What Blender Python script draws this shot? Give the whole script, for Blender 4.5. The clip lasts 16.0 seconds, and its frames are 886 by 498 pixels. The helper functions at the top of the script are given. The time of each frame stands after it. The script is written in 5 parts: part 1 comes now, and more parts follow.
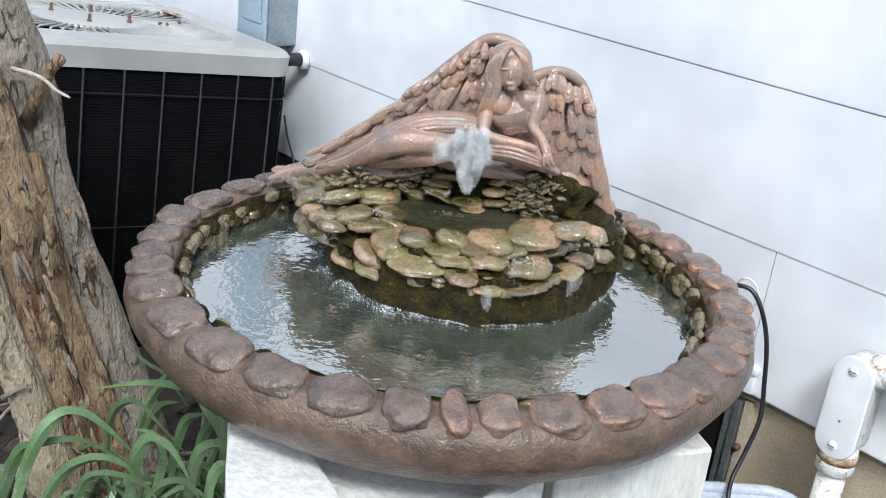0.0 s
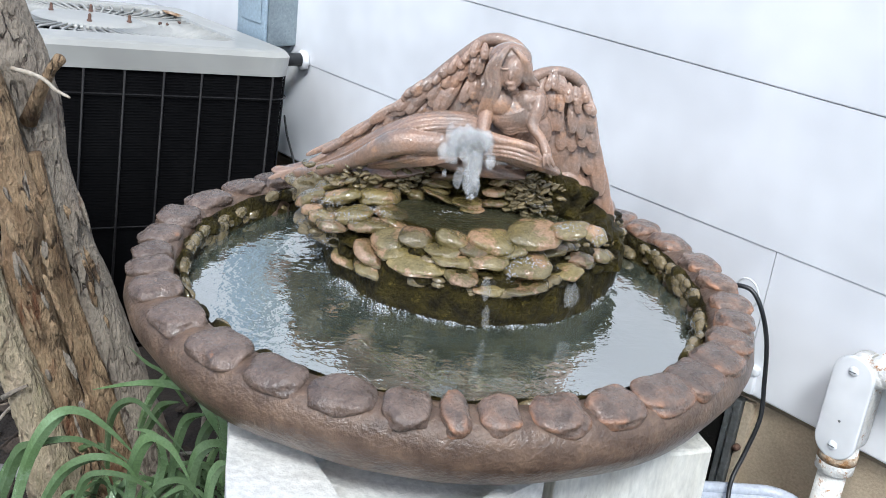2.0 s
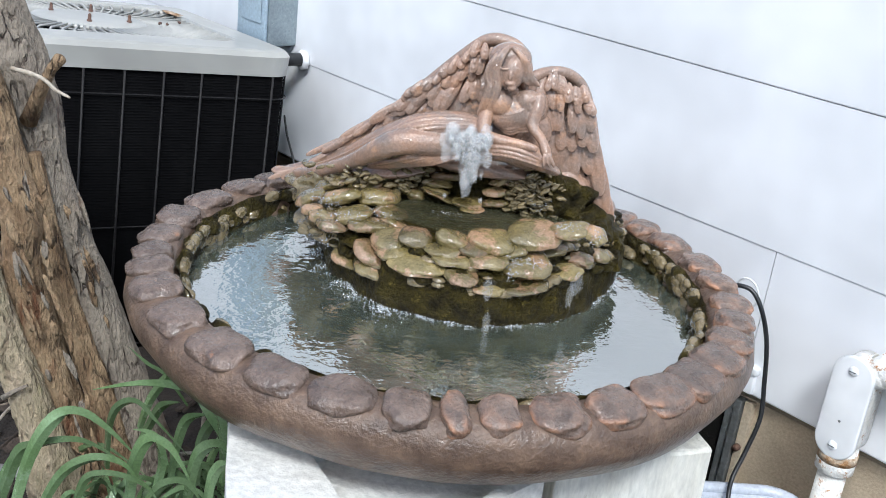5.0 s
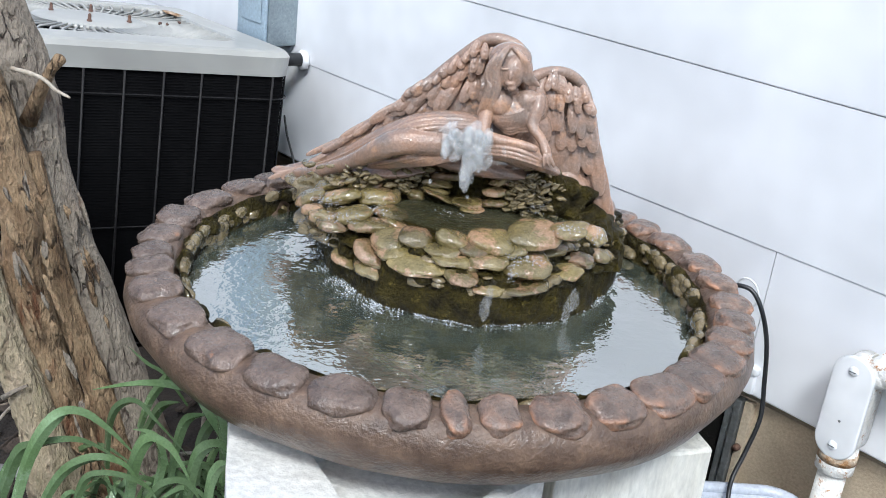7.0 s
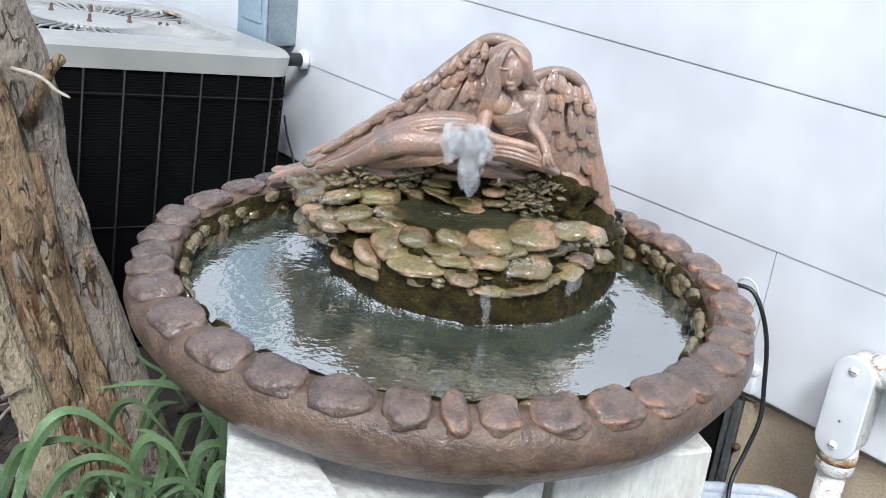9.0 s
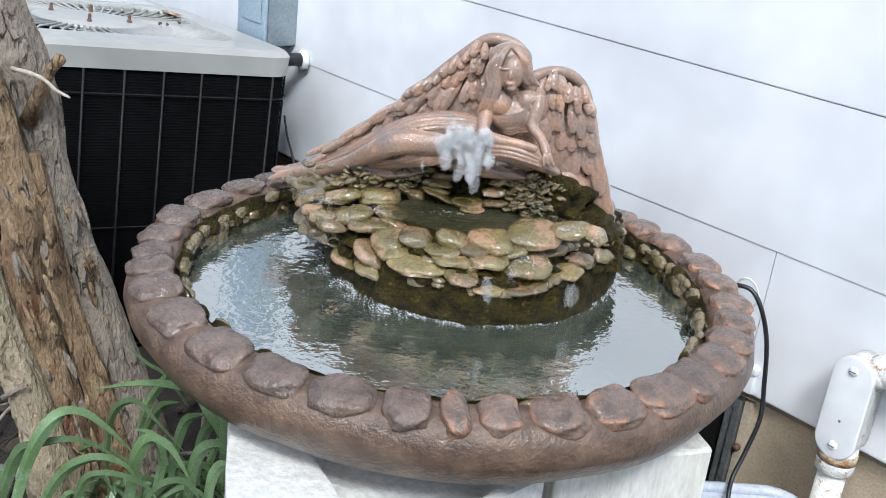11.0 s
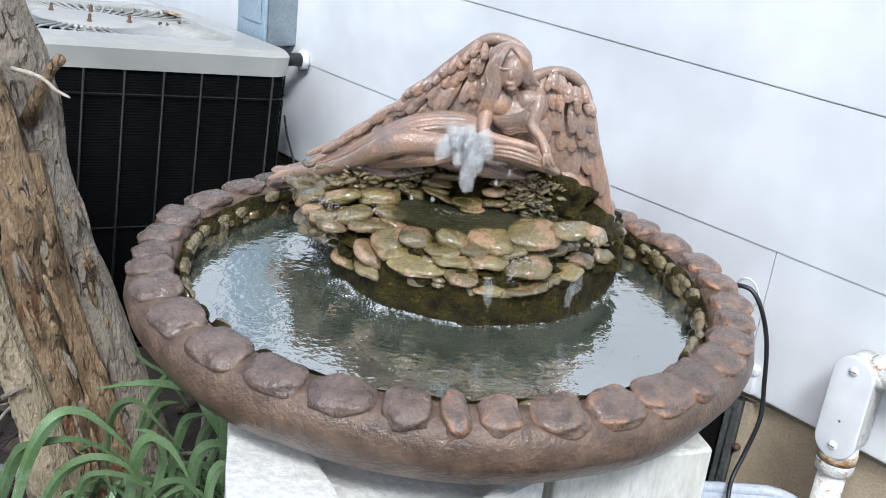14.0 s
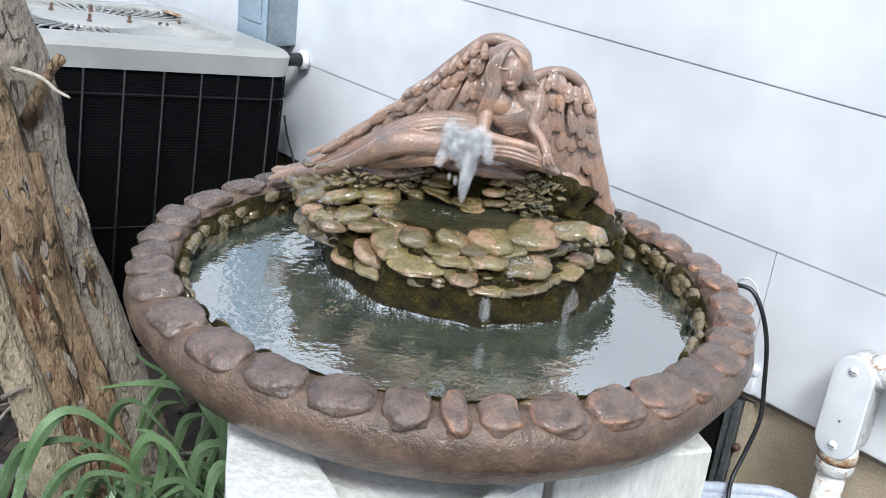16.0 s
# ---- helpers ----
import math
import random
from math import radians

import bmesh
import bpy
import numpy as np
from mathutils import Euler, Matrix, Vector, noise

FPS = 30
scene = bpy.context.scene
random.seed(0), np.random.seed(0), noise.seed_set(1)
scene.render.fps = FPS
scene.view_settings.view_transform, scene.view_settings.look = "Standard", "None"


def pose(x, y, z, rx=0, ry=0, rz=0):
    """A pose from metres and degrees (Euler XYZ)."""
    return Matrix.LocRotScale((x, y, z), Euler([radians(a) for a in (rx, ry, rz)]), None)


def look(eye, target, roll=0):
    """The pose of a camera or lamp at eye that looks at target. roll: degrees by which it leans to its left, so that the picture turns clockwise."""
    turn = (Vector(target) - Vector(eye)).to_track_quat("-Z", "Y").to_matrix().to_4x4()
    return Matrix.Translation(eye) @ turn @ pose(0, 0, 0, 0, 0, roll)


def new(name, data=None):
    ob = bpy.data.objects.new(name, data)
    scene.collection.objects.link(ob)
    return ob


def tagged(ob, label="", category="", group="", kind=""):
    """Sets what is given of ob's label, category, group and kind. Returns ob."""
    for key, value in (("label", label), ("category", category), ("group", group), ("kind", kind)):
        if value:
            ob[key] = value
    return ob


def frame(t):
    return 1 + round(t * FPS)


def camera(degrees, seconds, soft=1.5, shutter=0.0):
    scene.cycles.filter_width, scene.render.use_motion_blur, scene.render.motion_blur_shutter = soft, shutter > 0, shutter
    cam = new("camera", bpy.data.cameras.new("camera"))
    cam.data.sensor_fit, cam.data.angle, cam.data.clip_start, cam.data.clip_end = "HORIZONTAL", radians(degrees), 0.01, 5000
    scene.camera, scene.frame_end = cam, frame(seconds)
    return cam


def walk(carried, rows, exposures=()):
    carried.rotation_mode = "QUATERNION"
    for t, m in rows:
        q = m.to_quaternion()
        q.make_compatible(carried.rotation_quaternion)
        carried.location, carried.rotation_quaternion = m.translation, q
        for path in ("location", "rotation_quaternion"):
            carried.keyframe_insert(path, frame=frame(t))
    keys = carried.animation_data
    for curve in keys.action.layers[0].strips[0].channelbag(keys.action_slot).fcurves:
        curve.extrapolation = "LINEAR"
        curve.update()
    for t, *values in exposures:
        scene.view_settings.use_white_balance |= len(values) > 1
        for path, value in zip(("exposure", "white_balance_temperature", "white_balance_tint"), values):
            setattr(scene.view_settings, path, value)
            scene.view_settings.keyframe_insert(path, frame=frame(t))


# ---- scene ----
cam = camera(46.3, 16.0, soft=0.95, shutter=0.5)
EYE = Matrix.Translation((0, 0, 0.915)) @ pose(0, 0, 0, 90 - 21.94, 0, 0) @ pose(0, 0, 0, 0, 0, 6.74)
walk(cam, [(0.0, EYE), (16.0, EYE)], exposures=[(0.0, 0.32, 5850, 5), (16.0, 0.32, 5850, 5)])

# ---- light: bright hazy sky, soft sun from behind the viewer ----
world = bpy.data.worlds.new("sky")
scene.world = world
world.use_nodes = True
wn = world.node_tree
sky = wn.nodes.new("ShaderNodeTexSky")
sky.sky_type, sky.sun_disc = "NISHITA", False
sky.sun_elevation, sky.sun_rotation = radians(52), radians(205)
sky.air_density, sky.dust_density, sky.ozone_density = 1.0, 3.0, 1.0
wn.links.new(sky.outputs[0], wn.nodes["Background"].inputs[0])
wn.nodes["Background"].inputs[1].default_value = 0.15
sun = new("sun", bpy.data.lights.new("sun", "SUN"))
sun.data.energy, sun.data.angle, sun.data.color = 2.2, radians(14), (1.0, 0.97, 0.93)
sun.matrix_basis = look((0.3, -2.2, 4.2), (0, 1.1, 0.4))


# ---- materials ----
def mat(name, base, other=None, size=0.05, rough=0.6, bump=0.3, metal=0.0, fine=0.006, third=None, third_size=0.03,
        third_cut=0.58, stretch=(1, 1, 1), vary=0.0, spec=0.5, depth=0.003, coat=0.0, worn=None, film=False):
    """A surface of two tones in noise, with fine relief; a third tone comes in blotches."""
    m = bpy.data.materials.new(name)
    m.use_nodes = True
    t = m.node_tree
    b = t.nodes["Principled BSDF"]
    co = t.nodes.new("ShaderNodeTexCoord")
    mp = t.nodes.new("ShaderNodeMapping")
    mp.inputs["Scale"].default_value = stretch
    t.links.new(co.outputs["Object"], mp.inputs[0])

    def nz(scale, detail=6, r=0.6):
        n = t.nodes.new("ShaderNodeTexNoise")
        n.inputs["Scale"].default_value, n.inputs["Detail"].default_value, n.inputs["Roughness"].default_value = scale, detail, r
        t.links.new(mp.outputs[0], n.inputs["Vector"])
        return n.outputs["Fac"]

    def ramp(src, lo, hi):
        n = t.nodes.new("ShaderNodeMapRange")
        n.inputs["From Min"].default_value, n.inputs["From Max"].default_value = lo, hi
        t.links.new(src, n.inputs["Value"])
        return n.outputs[0]

    def mix(fac, a, c):
        n = t.nodes.new("ShaderNodeMix")
        n.data_type = "RGBA"
        t.links.new(fac, n.inputs["Factor"])
        for k, v in (("A", a), ("B", c)):
            i = [s for s in n.inputs if s.name == k and s.type == "RGBA"][0]
            if isinstance(v, tuple):
                i.default_value = (*v, 1)
            else:
                t.links.new(v, i)
        return [s for s in n.outputs if s.type == "RGBA"][0]

    other = other or tuple(c * 0.8 for c in base)
    col = mix(ramp(nz(1 / size), 0.36, 0.64), base, other)
    if third:
        col = mix(ramp(nz(1 / third_size, 8, 0.7), third_cut, third_cut + 0.08), col, third)
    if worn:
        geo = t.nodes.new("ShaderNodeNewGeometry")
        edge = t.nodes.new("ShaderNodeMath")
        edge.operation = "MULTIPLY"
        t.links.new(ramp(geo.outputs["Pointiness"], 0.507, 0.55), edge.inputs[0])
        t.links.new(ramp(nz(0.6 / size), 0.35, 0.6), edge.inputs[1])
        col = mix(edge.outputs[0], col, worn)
    speck = ramp(nz(1 / fine, 3), 0.3, 0.7)
    hsv = t.nodes.new("ShaderNodeHueSaturation")
    if vary:
        info = t.nodes.new("ShaderNodeObjectInfo")
        vv = t.nodes.new("ShaderNodeMapRange")
        vv.inputs["To Min"].default_value, vv.inputs["To Max"].default_value = 1 - vary, 1 + vary
        t.links.new(info.outputs["Random"], vv.inputs["Value"])
        t.links.new(vv.outputs[0], hsv.inputs["Value"])
    t.links.new(col, hsv.inputs["Color"])
    dark = t.nodes.new("ShaderNodeMapRange")
    dark.inputs["To Min"].default_value, dark.inputs["To Max"].default_value = 0.82, 1.12
    t.links.new(speck, dark.inputs["Value"])
    mul = t.nodes.new("ShaderNodeVectorMath")
    mul.operation = "SCALE"
    t.links.new(hsv.outputs[0], mul.inputs[0])
    t.links.new(dark.outputs[0], mul.inputs["Scale"])
    t.links.new(mul.outputs[0], b.inputs["Base Color"])
    rr = t.nodes.new("ShaderNodeMapRange")
    rr.inputs["To Min"].default_value, rr.inputs["To Max"].default_value = max(0.02, rough - 0.12), min(1, rough + 0.12)
    t.links.new(nz(2.5 / size), rr.inputs["Value"])
    t.links.new(rr.outputs[0], b.inputs["Roughness"])
    b.inputs["Metallic"].default_value = metal
    b.inputs["Specular IOR Level"].default_value = spec
    b.inputs["Coat Weight"].default_value = coat
    b.inputs["Coat Roughness"].default_value = 0.06
    if bump:
        add = t.nodes.new("ShaderNodeMath")
        t.links.new(speck, add.inputs[0])
        t.links.new(nz(1.2 / size, 8, 0.7), add.inputs[1])
        bp = t.nodes.new("ShaderNodeBump")
        bp.inputs["Strength"].default_value, bp.inputs["Distance"].default_value = bump, depth
        t.links.new(add.outputs[0], bp.inputs["Height"])
        t.links.new(bp.outputs[0], b.inputs["Normal"])
        if not film:
            t.links.new(bp.outputs[0], b.inputs["Coat Normal"])
        else:
            b2 = t.nodes.new("ShaderNodeBump")
            b2.inputs["Strength"].default_value, b2.inputs["Distance"].default_value = 0.6, 0.0022
            t.links.new(nz(150, 3), b2.inputs["Height"])
            t.links.new(b2.outputs[0], b.inputs["Coat Normal"])
    return m


M_SIDING = mat("white_vinyl", (0.85, 0.86, 0.885), (0.84, 0.85, 0.875), 40.0, 0.42, 0.0, fine=0.3)
M_FOUND = mat("tan_concrete", (0.54, 0.45, 0.33), (0.43, 0.35, 0.25), 0.12, 0.9, 0.3, fine=0.004, third=(0.12, 0.10, 0.08), third_size=0.02, third_cut=0.66)
M_BLOCK = mat("white_painted_block", (0.80, 0.79, 0.76), (0.70, 0.69, 0.65), 0.09, 0.85, 0.25, fine=0.008, third=(0.45, 0.42, 0.36), third_size=0.015, third_cut=0.72)
M_BLOCK_STAINED = mat("stained_block", (0.78, 0.76, 0.70), (0.66, 0.63, 0.55), 0.06, 0.85, 0.3, fine=0.006, third=(0.42, 0.39, 0.32), third_size=0.025, third_cut=0.60, stretch=(1, 1, 0.25))
M_BASIN = mat("brown_cast_stone", (0.195, 0.128, 0.088), (0.088, 0.056, 0.040), 0.03, 0.36, 0.4, fine=0.005, third=(0.46, 0.42, 0.38), third_size=0.007, third_cut=0.69, coat=0.15)
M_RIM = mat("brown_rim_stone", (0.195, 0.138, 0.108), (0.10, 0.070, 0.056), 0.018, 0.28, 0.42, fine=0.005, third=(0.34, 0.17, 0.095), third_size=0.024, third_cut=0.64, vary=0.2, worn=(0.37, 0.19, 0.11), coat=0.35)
M_MOSS = mat("mossy_wet_rock", (0.066, 0.050, 0.008), (0.016, 0.012, 0.003), 0.022, 0.5, 1.0, fine=0.005, third=(0.17, 0.130, 0.028), third_size=0.018, third_cut=0.60, coat=0.05, spec=0.18, depth=0.006, film=True)
M_PEBBLE = mat("wet_pebble", (0.205, 0.156, 0.060), (0.100, 0.080, 0.024), 0.02, 0.17, 0.45, fine=0.003, third=(0.33, 0.20, 0.11), third_size=0.04, third_cut=0.51, vary=0.42, coat=1.0, film=True)
M_STATUE = mat("terracotta_cast", (0.36, 0.215, 0.145), (0.25, 0.185, 0.15), 0.035, 0.24, 0.22, fine=0.003, third=(0.46, 0.27, 0.17), third_size=0.03, third_cut=0.56, coat=0.8, worn=(0.50, 0.345, 0.265))
M_TWIG = mat("pale_dry_twig", (0.5, 0.44, 0.36), (0.36, 0.3, 0.23), 0.01, 0.8, 0.5)
M_LEAF = mat("strap_leaf", (0.165, 0.245, 0.125), (0.105, 0.170, 0.070), 0.05, 0.24, 0.12, fine=0.003, third=(0.22, 0.30, 0.19), third_size=0.09, third_cut=0.62, vary=0.35, coat=0.35)
M_MULCH = mat("bark_mulch", (0.06, 0.042, 0.032), (0.035, 0.025, 0.018), 0.02, 0.9, 0.8)
M_GREYSTONE = mat("grey_stone", (0.36, 0.35, 0.34), (0.26, 0.25, 0.25), 0.02, 0.8, 0.6)
M_BLUE = mat("blue_grey_paint", (0.40, 0.50, 0.58), (0.36, 0.45, 0.53), 0.1, 0.4, 0.1)
M_ZINC = mat("zinc_sheet", (0.36, 0.42, 0.45), (0.28, 0.33, 0.36), 0.03, 0.4, 0.15, metal=0.3, third=(0.6, 0.62, 0.63), third_size=0.02, third_cut=0.66)
M_CREAM = mat("cream_painted_metal", (0.80, 0.81, 0.82), (0.78, 0.79, 0.80), 0.1, 0.35, 0.05, fine=0.1)
M_RUSTY = mat("white_paint_with_rust", (0.80, 0.79, 0.76), (0.74, 0.72, 0.67), 0.04, 0.5, 0.4, fine=0.006, third=(0.33, 0.15, 0.04), third_size=0.012, third_cut=0.565)
M_RUST = mat("rust", (0.36, 0.17, 0.05), (0.6, 0.5, 0.38), 0.012, 0.8, 0.6, fine=0.004)
M_RUBBER = mat("black_rubber", (0.012, 0.013, 0.015), (0.02, 0.02, 0.022), 0.02, 0.35, 0.1)
M_TUB = mat("white_plastic", (0.50, 0.53, 0.60), (0.46, 0.49, 0.55), 0.1, 0.3, 0.05)
M_STUD = mat("brown_rusty_bolt", (0.10, 0.05, 0.035), (0.16, 0.09, 0.06), 0.005, 0.7, 0.5)
M_FRAME = mat("grey_window_frame", (0.22, 0.23, 0.23), (0.15, 0.155, 0.15), 0.02, 0.4, 0.3, metal=0.4)
M_PANE = mat("dark_window_pane", (0.012, 0.012, 0.012), (0.02, 0.018, 0.015), 0.05, 0.12, 0.0)


def wet(name, base, clear, rough=0.05, ripple=0.0, size=0.012, ior=1.33, skin=0.0):
    """Water: a cloudy body under a clear rippled skin; clear lets what is behind show through."""
    m = bpy.data.materials.new(name)
    m.use_nodes = True
    t = m.node_tree
    b = t.nodes["Principled BSDF"]
    b.inputs["Roughness"].default_value, b.inputs["IOR"].default_value = rough, ior
    b.inputs["Coat Weight"].default_value, b.inputs["Coat IOR"].default_value, b.inputs["Coat Roughness"].default_value = skin, 1.6, rough
    co = t.nodes.new("ShaderNodeTexCoord")

    def nz(scale, detail, dist=0.0):
        n = t.nodes.new("ShaderNodeTexNoise")
        n.inputs["Scale"].default_value, n.inputs["Detail"].default_value, n.inputs["Distortion"].default_value = scale, detail, dist
        t.links.new(co.outputs["Object"], n.inputs["Vector"])
        return n.outputs["Fac"]

    mx = t.nodes.new("ShaderNodeMix")
    mx.data_type = "RGBA"
    rp = t.nodes.new("ShaderNodeMapRange")
    rp.inputs["From Min"].default_value, rp.inputs["From Max"].default_value = 0.38, 0.66
    t.links.new(nz(14, 5, 0.6), rp.inputs["Value"])
    t.links.new(rp.outputs[0], mx.inputs["Factor"])
    ca, cb = [i for i in mx.inputs if i.type == "RGBA"]
    ca.default_value, cb.default_value = (*base, 1), (*[min(1, c * 1.5 + 0.02) for c in base], 1)
    t.links.new([o for o in mx.outputs if o.type == "RGBA"][0], b.inputs["Base Color"])
    if ripple:
        add = t.nodes.new("ShaderNodeMath")
        t.links.new(nz(1 / size, 1.2, 0.4), add.inputs[0])
        t.links.new(nz(0.3 / size, 2, 0.4), add.inputs[1])
        bp = t.nodes.new("ShaderNodeBump")
        bp.inputs["Strength"].default_value, bp.inputs["Distance"].default_value = 1.0, ripple
        t.links.new(add.outputs[0], bp.inputs["Height"])
        t.links.new(bp.outputs[0], b.inputs["Normal"])
        t.links.new(bp.outputs[0], b.inputs["Coat Normal"])
    if clear:
        tr = t.nodes.new("ShaderNodeBsdfTransparent")
        ms = t.nodes.new("ShaderNodeMixShader")
        ms.inputs[0].default_value = clear
        t.links.new(b.outputs[0], ms.inputs[1])
        t.links.new(tr.outputs[0], ms.inputs[2])
        t.links.new(ms.outputs[0], t.nodes["Material Output"].inputs[0])
    return m


M_CRUST = mat("wet_brown_crust", (0.25, 0.185, 0.09), (0.12, 0.095, 0.042), 0.012, 0.15, 0.6, fine=0.003, third=(0.30, 0.2, 0.1), third_size=0.012, third_cut=0.62, coat=1.0, film=True)
M_WATER = wet("pool_water", (0.058, 0.072, 0.056), 0.0, 0.02, 0.00034, 0.006, 5.6, 1.0)
M_UPPER = wet("ledge_water", (0.06, 0.06, 0.03), 0.5, 0.03, 0.003, 0.012, 1.6, 0.6)
M_SPRAY = wet("white_spray", (0.90, 0.90, 0.90), 0.85, 0.2, 0.002, 0.006, 1.33)
M_STRAND = wet("thin_water", (0.72, 0.73, 0.72), 0.93, 0.1, 0.002, 0.006, 1.33)
M_FOAM = wet("bubbles", (0.62, 0.64, 0.65), 0.72, 0.03, 0.0, 0.01, 1.4)
# splash froth, and pale drops that imitate glints on wet stone
M_BEAD = wet("splash_and_glint_drops", (0.78, 0.79, 0.79), 0.74, 0.03, 0.0, 0.01, 1.4)
M_AC_TOP = mat("beige_painted_steel", (0.40, 0.395, 0.37), (0.385, 0.38, 0.355), 0.3, 0.33, 0.0, fine=0.2)
M_GUARD = mat("grey_guard_wire", (0.29, 0.29, 0.28), (0.25, 0.25, 0.245), 0.1, 0.4, 0.0)
M_AC_BLACK = mat("black_coil", (0.004, 0.004, 0.0045), (0.006, 0.006, 0.0065), 0.1, 0.85, 0.0, fine=0.003, spec=0.03)
M_WIRE = mat("black_coated_wire", (0.013, 0.012, 0.013), (0.02, 0.019, 0.019), 0.02, 0.5, 0.2, spec=0.25)
M_SOIL = mat("dark_soil", (0.018, 0.013, 0.010), (0.035, 0.026, 0.020), 0.05, 0.95, 1.0, fine=0.006)


def part(name, bm, material, parent=None, label="", smooth=True):
    me = bpy.data.meshes.new(name)
    bmesh.ops.recalc_face_normals(bm, faces=bm.faces)
    bm.to_mesh(me)
    bm.free()
    me.polygons.foreach_set("use_smooth", [smooth] * len(me.polygons))
    me.materials.append(material)
    ob = new(name, me)
    if parent:
        ob.parent = parent
    if label:
        ob["label"] = label
    return ob


def empty(name, place=(0, 0, 0)):
    e = new(name)
    e.location = place
    e.empty_display_size = 0.05
    return e


def box_bm(bm, lo, hi, m=None, bevel=0.0):
    r = bmesh.ops.create_cube(bm, size=1)
    vs = r["verts"]
    for v in vs:
        v.co = Vector([(lo[i] + hi[i]) / 2 + v.co[i] * (hi[i] - lo[i]) for i in range(3)])
    if bevel:
        es = list({e for v in vs for e in v.link_edges})
        rb = bmesh.ops.bevel(bm, geom=es, offset=bevel, segments=2, affect="EDGES", profile=0.5)
        vs = list({v for f in rb["faces"] for v in f.verts} | {v for v in vs if v.is_valid})
    if m is not None:
        for v in vs:
            v.co = m @ v.co
    return vs


def tube_bm(bm, pts, radii, seg=10, caps=True, flat=1.0):
    """A round bar along points, with a radius at each."""
    pts = [Vector(p) for p in pts]
    n = len(pts)
    radii = [float(r) for r in radii] if isinstance(radii, (list, tuple)) else [radii] * n
    rings, side = [], None
    for i, p in enumerate(pts):
        t = (pts[min(i + 1, n - 1)] - pts[max(i - 1, 0)]).normalized()
        if side is None:
            side = t.cross(Vector((0.13, 0.31, 0.94)))
            if side.length < 0.1:
                side = t.cross(Vector((1, 0, 0)))
        side = (side - t * side.dot(t)).normalized()
        up = t.cross(side)
        rings.append([bm.verts.new(p + radii[i] * (math.cos(a) * side + flat * math.sin(a) * up))
                      for a in (2 * math.pi * k / seg for k in range(seg))])
    for a, b in zip(rings, rings[1:]):
        for k in range(seg):
            bm.faces.new((a[k], a[(k + 1) % seg], b[(k + 1) % seg], b[k]))
    if caps:
        bm.faces.new(rings[0][::-1])
        bm.faces.new(rings[-1])
    return [v for r in rings for v in r]


def smooth_path(pts, n):
    """n points on a smooth line through pts (with a radius or more after x, y, z)."""
    pts = [np.array(p, float) for p in pts]
    out = []
    for i in range(n):
        u = i / (n - 1) * (len(pts) - 1)
        k = min(int(u), len(pts) - 2)
        w = u - k
        p0, p1, p2, p3 = pts[max(k - 1, 0)], pts[k], pts[k + 1], pts[min(k + 2, len(pts) - 1)]
        out.append(0.5 * (2 * p1 + (p2 - p0) * w + (2 * p0 - 5 * p1 + 4 * p2 - p3) * w ** 2 + (3 * p1 - p0 - 3 * p2 + p3) * w ** 3))
    return out


def blob_bm(bm, m, rough=0.0, seed=0.0, sub=3, freq=2.0, square=1.0):
    """A rounded lump: a unit ball under the matrix m, made uneven."""
    r = bmesh.ops.create_icosphere(bm, subdivisions=sub, radius=1)
    for v in r["verts"]:
        d = v.co.normalized()
        if square != 1.0:
            d = Vector([math.copysign(abs(c) ** square, c) for c in d])
        k = 1 + rough * noise.noise(d * freq + Vector((seed, seed * 1.7, -seed)))
        v.co = m @ (d * k)
    return r["verts"]


def lathe_bm(bm, profile, seg=128, wobble=0.0, centre=(0, 0), ax=(1, 1), f=3.0):
    rings = []
    for j, (r, z) in enumerate(profile):
        ring = []
        for k in range(seg):
            a = 2 * math.pi * k / seg
            p = Vector((math.cos(a), math.sin(a), 0))
            q = 1 + wobble * noise.fractal(Vector((p.x * f, p.y * f, z * 14)), 1.0, 2.0, 4)
            ring.append(bm.verts.new((centre[0] + p.x * r * ax[0] * q, centre[1] + p.y * r * ax[1] * q, z)))
        rings.append(ring)
    for a, b in zip(rings, rings[1:]):
        for k in range(seg):
            bm.faces.new((a[k], a[(k + 1) % seg], b[(k + 1) % seg], b[k]))
    return rings


# ---- setting: house wall, ground ----
WALL_N = Vector((0.7176, 0.6965, 0))
WALL_U = Vector((-0.6965, 0.7176, 0))
WALL_D = 1.178


def on_wall(u, d, z):
    """A place u along the wall (from the point nearest the viewer's foot), d in front of the siding, at height z."""
    return WALL_N * (WALL_D - d) + WALL_U * u + Vector((0, 0, z))


WALL_M = Matrix.Translation(WALL_N * WALL_D) @ Matrix((WALL_U, -WALL_N, (0, 0, 1))).transposed().to_4x4()
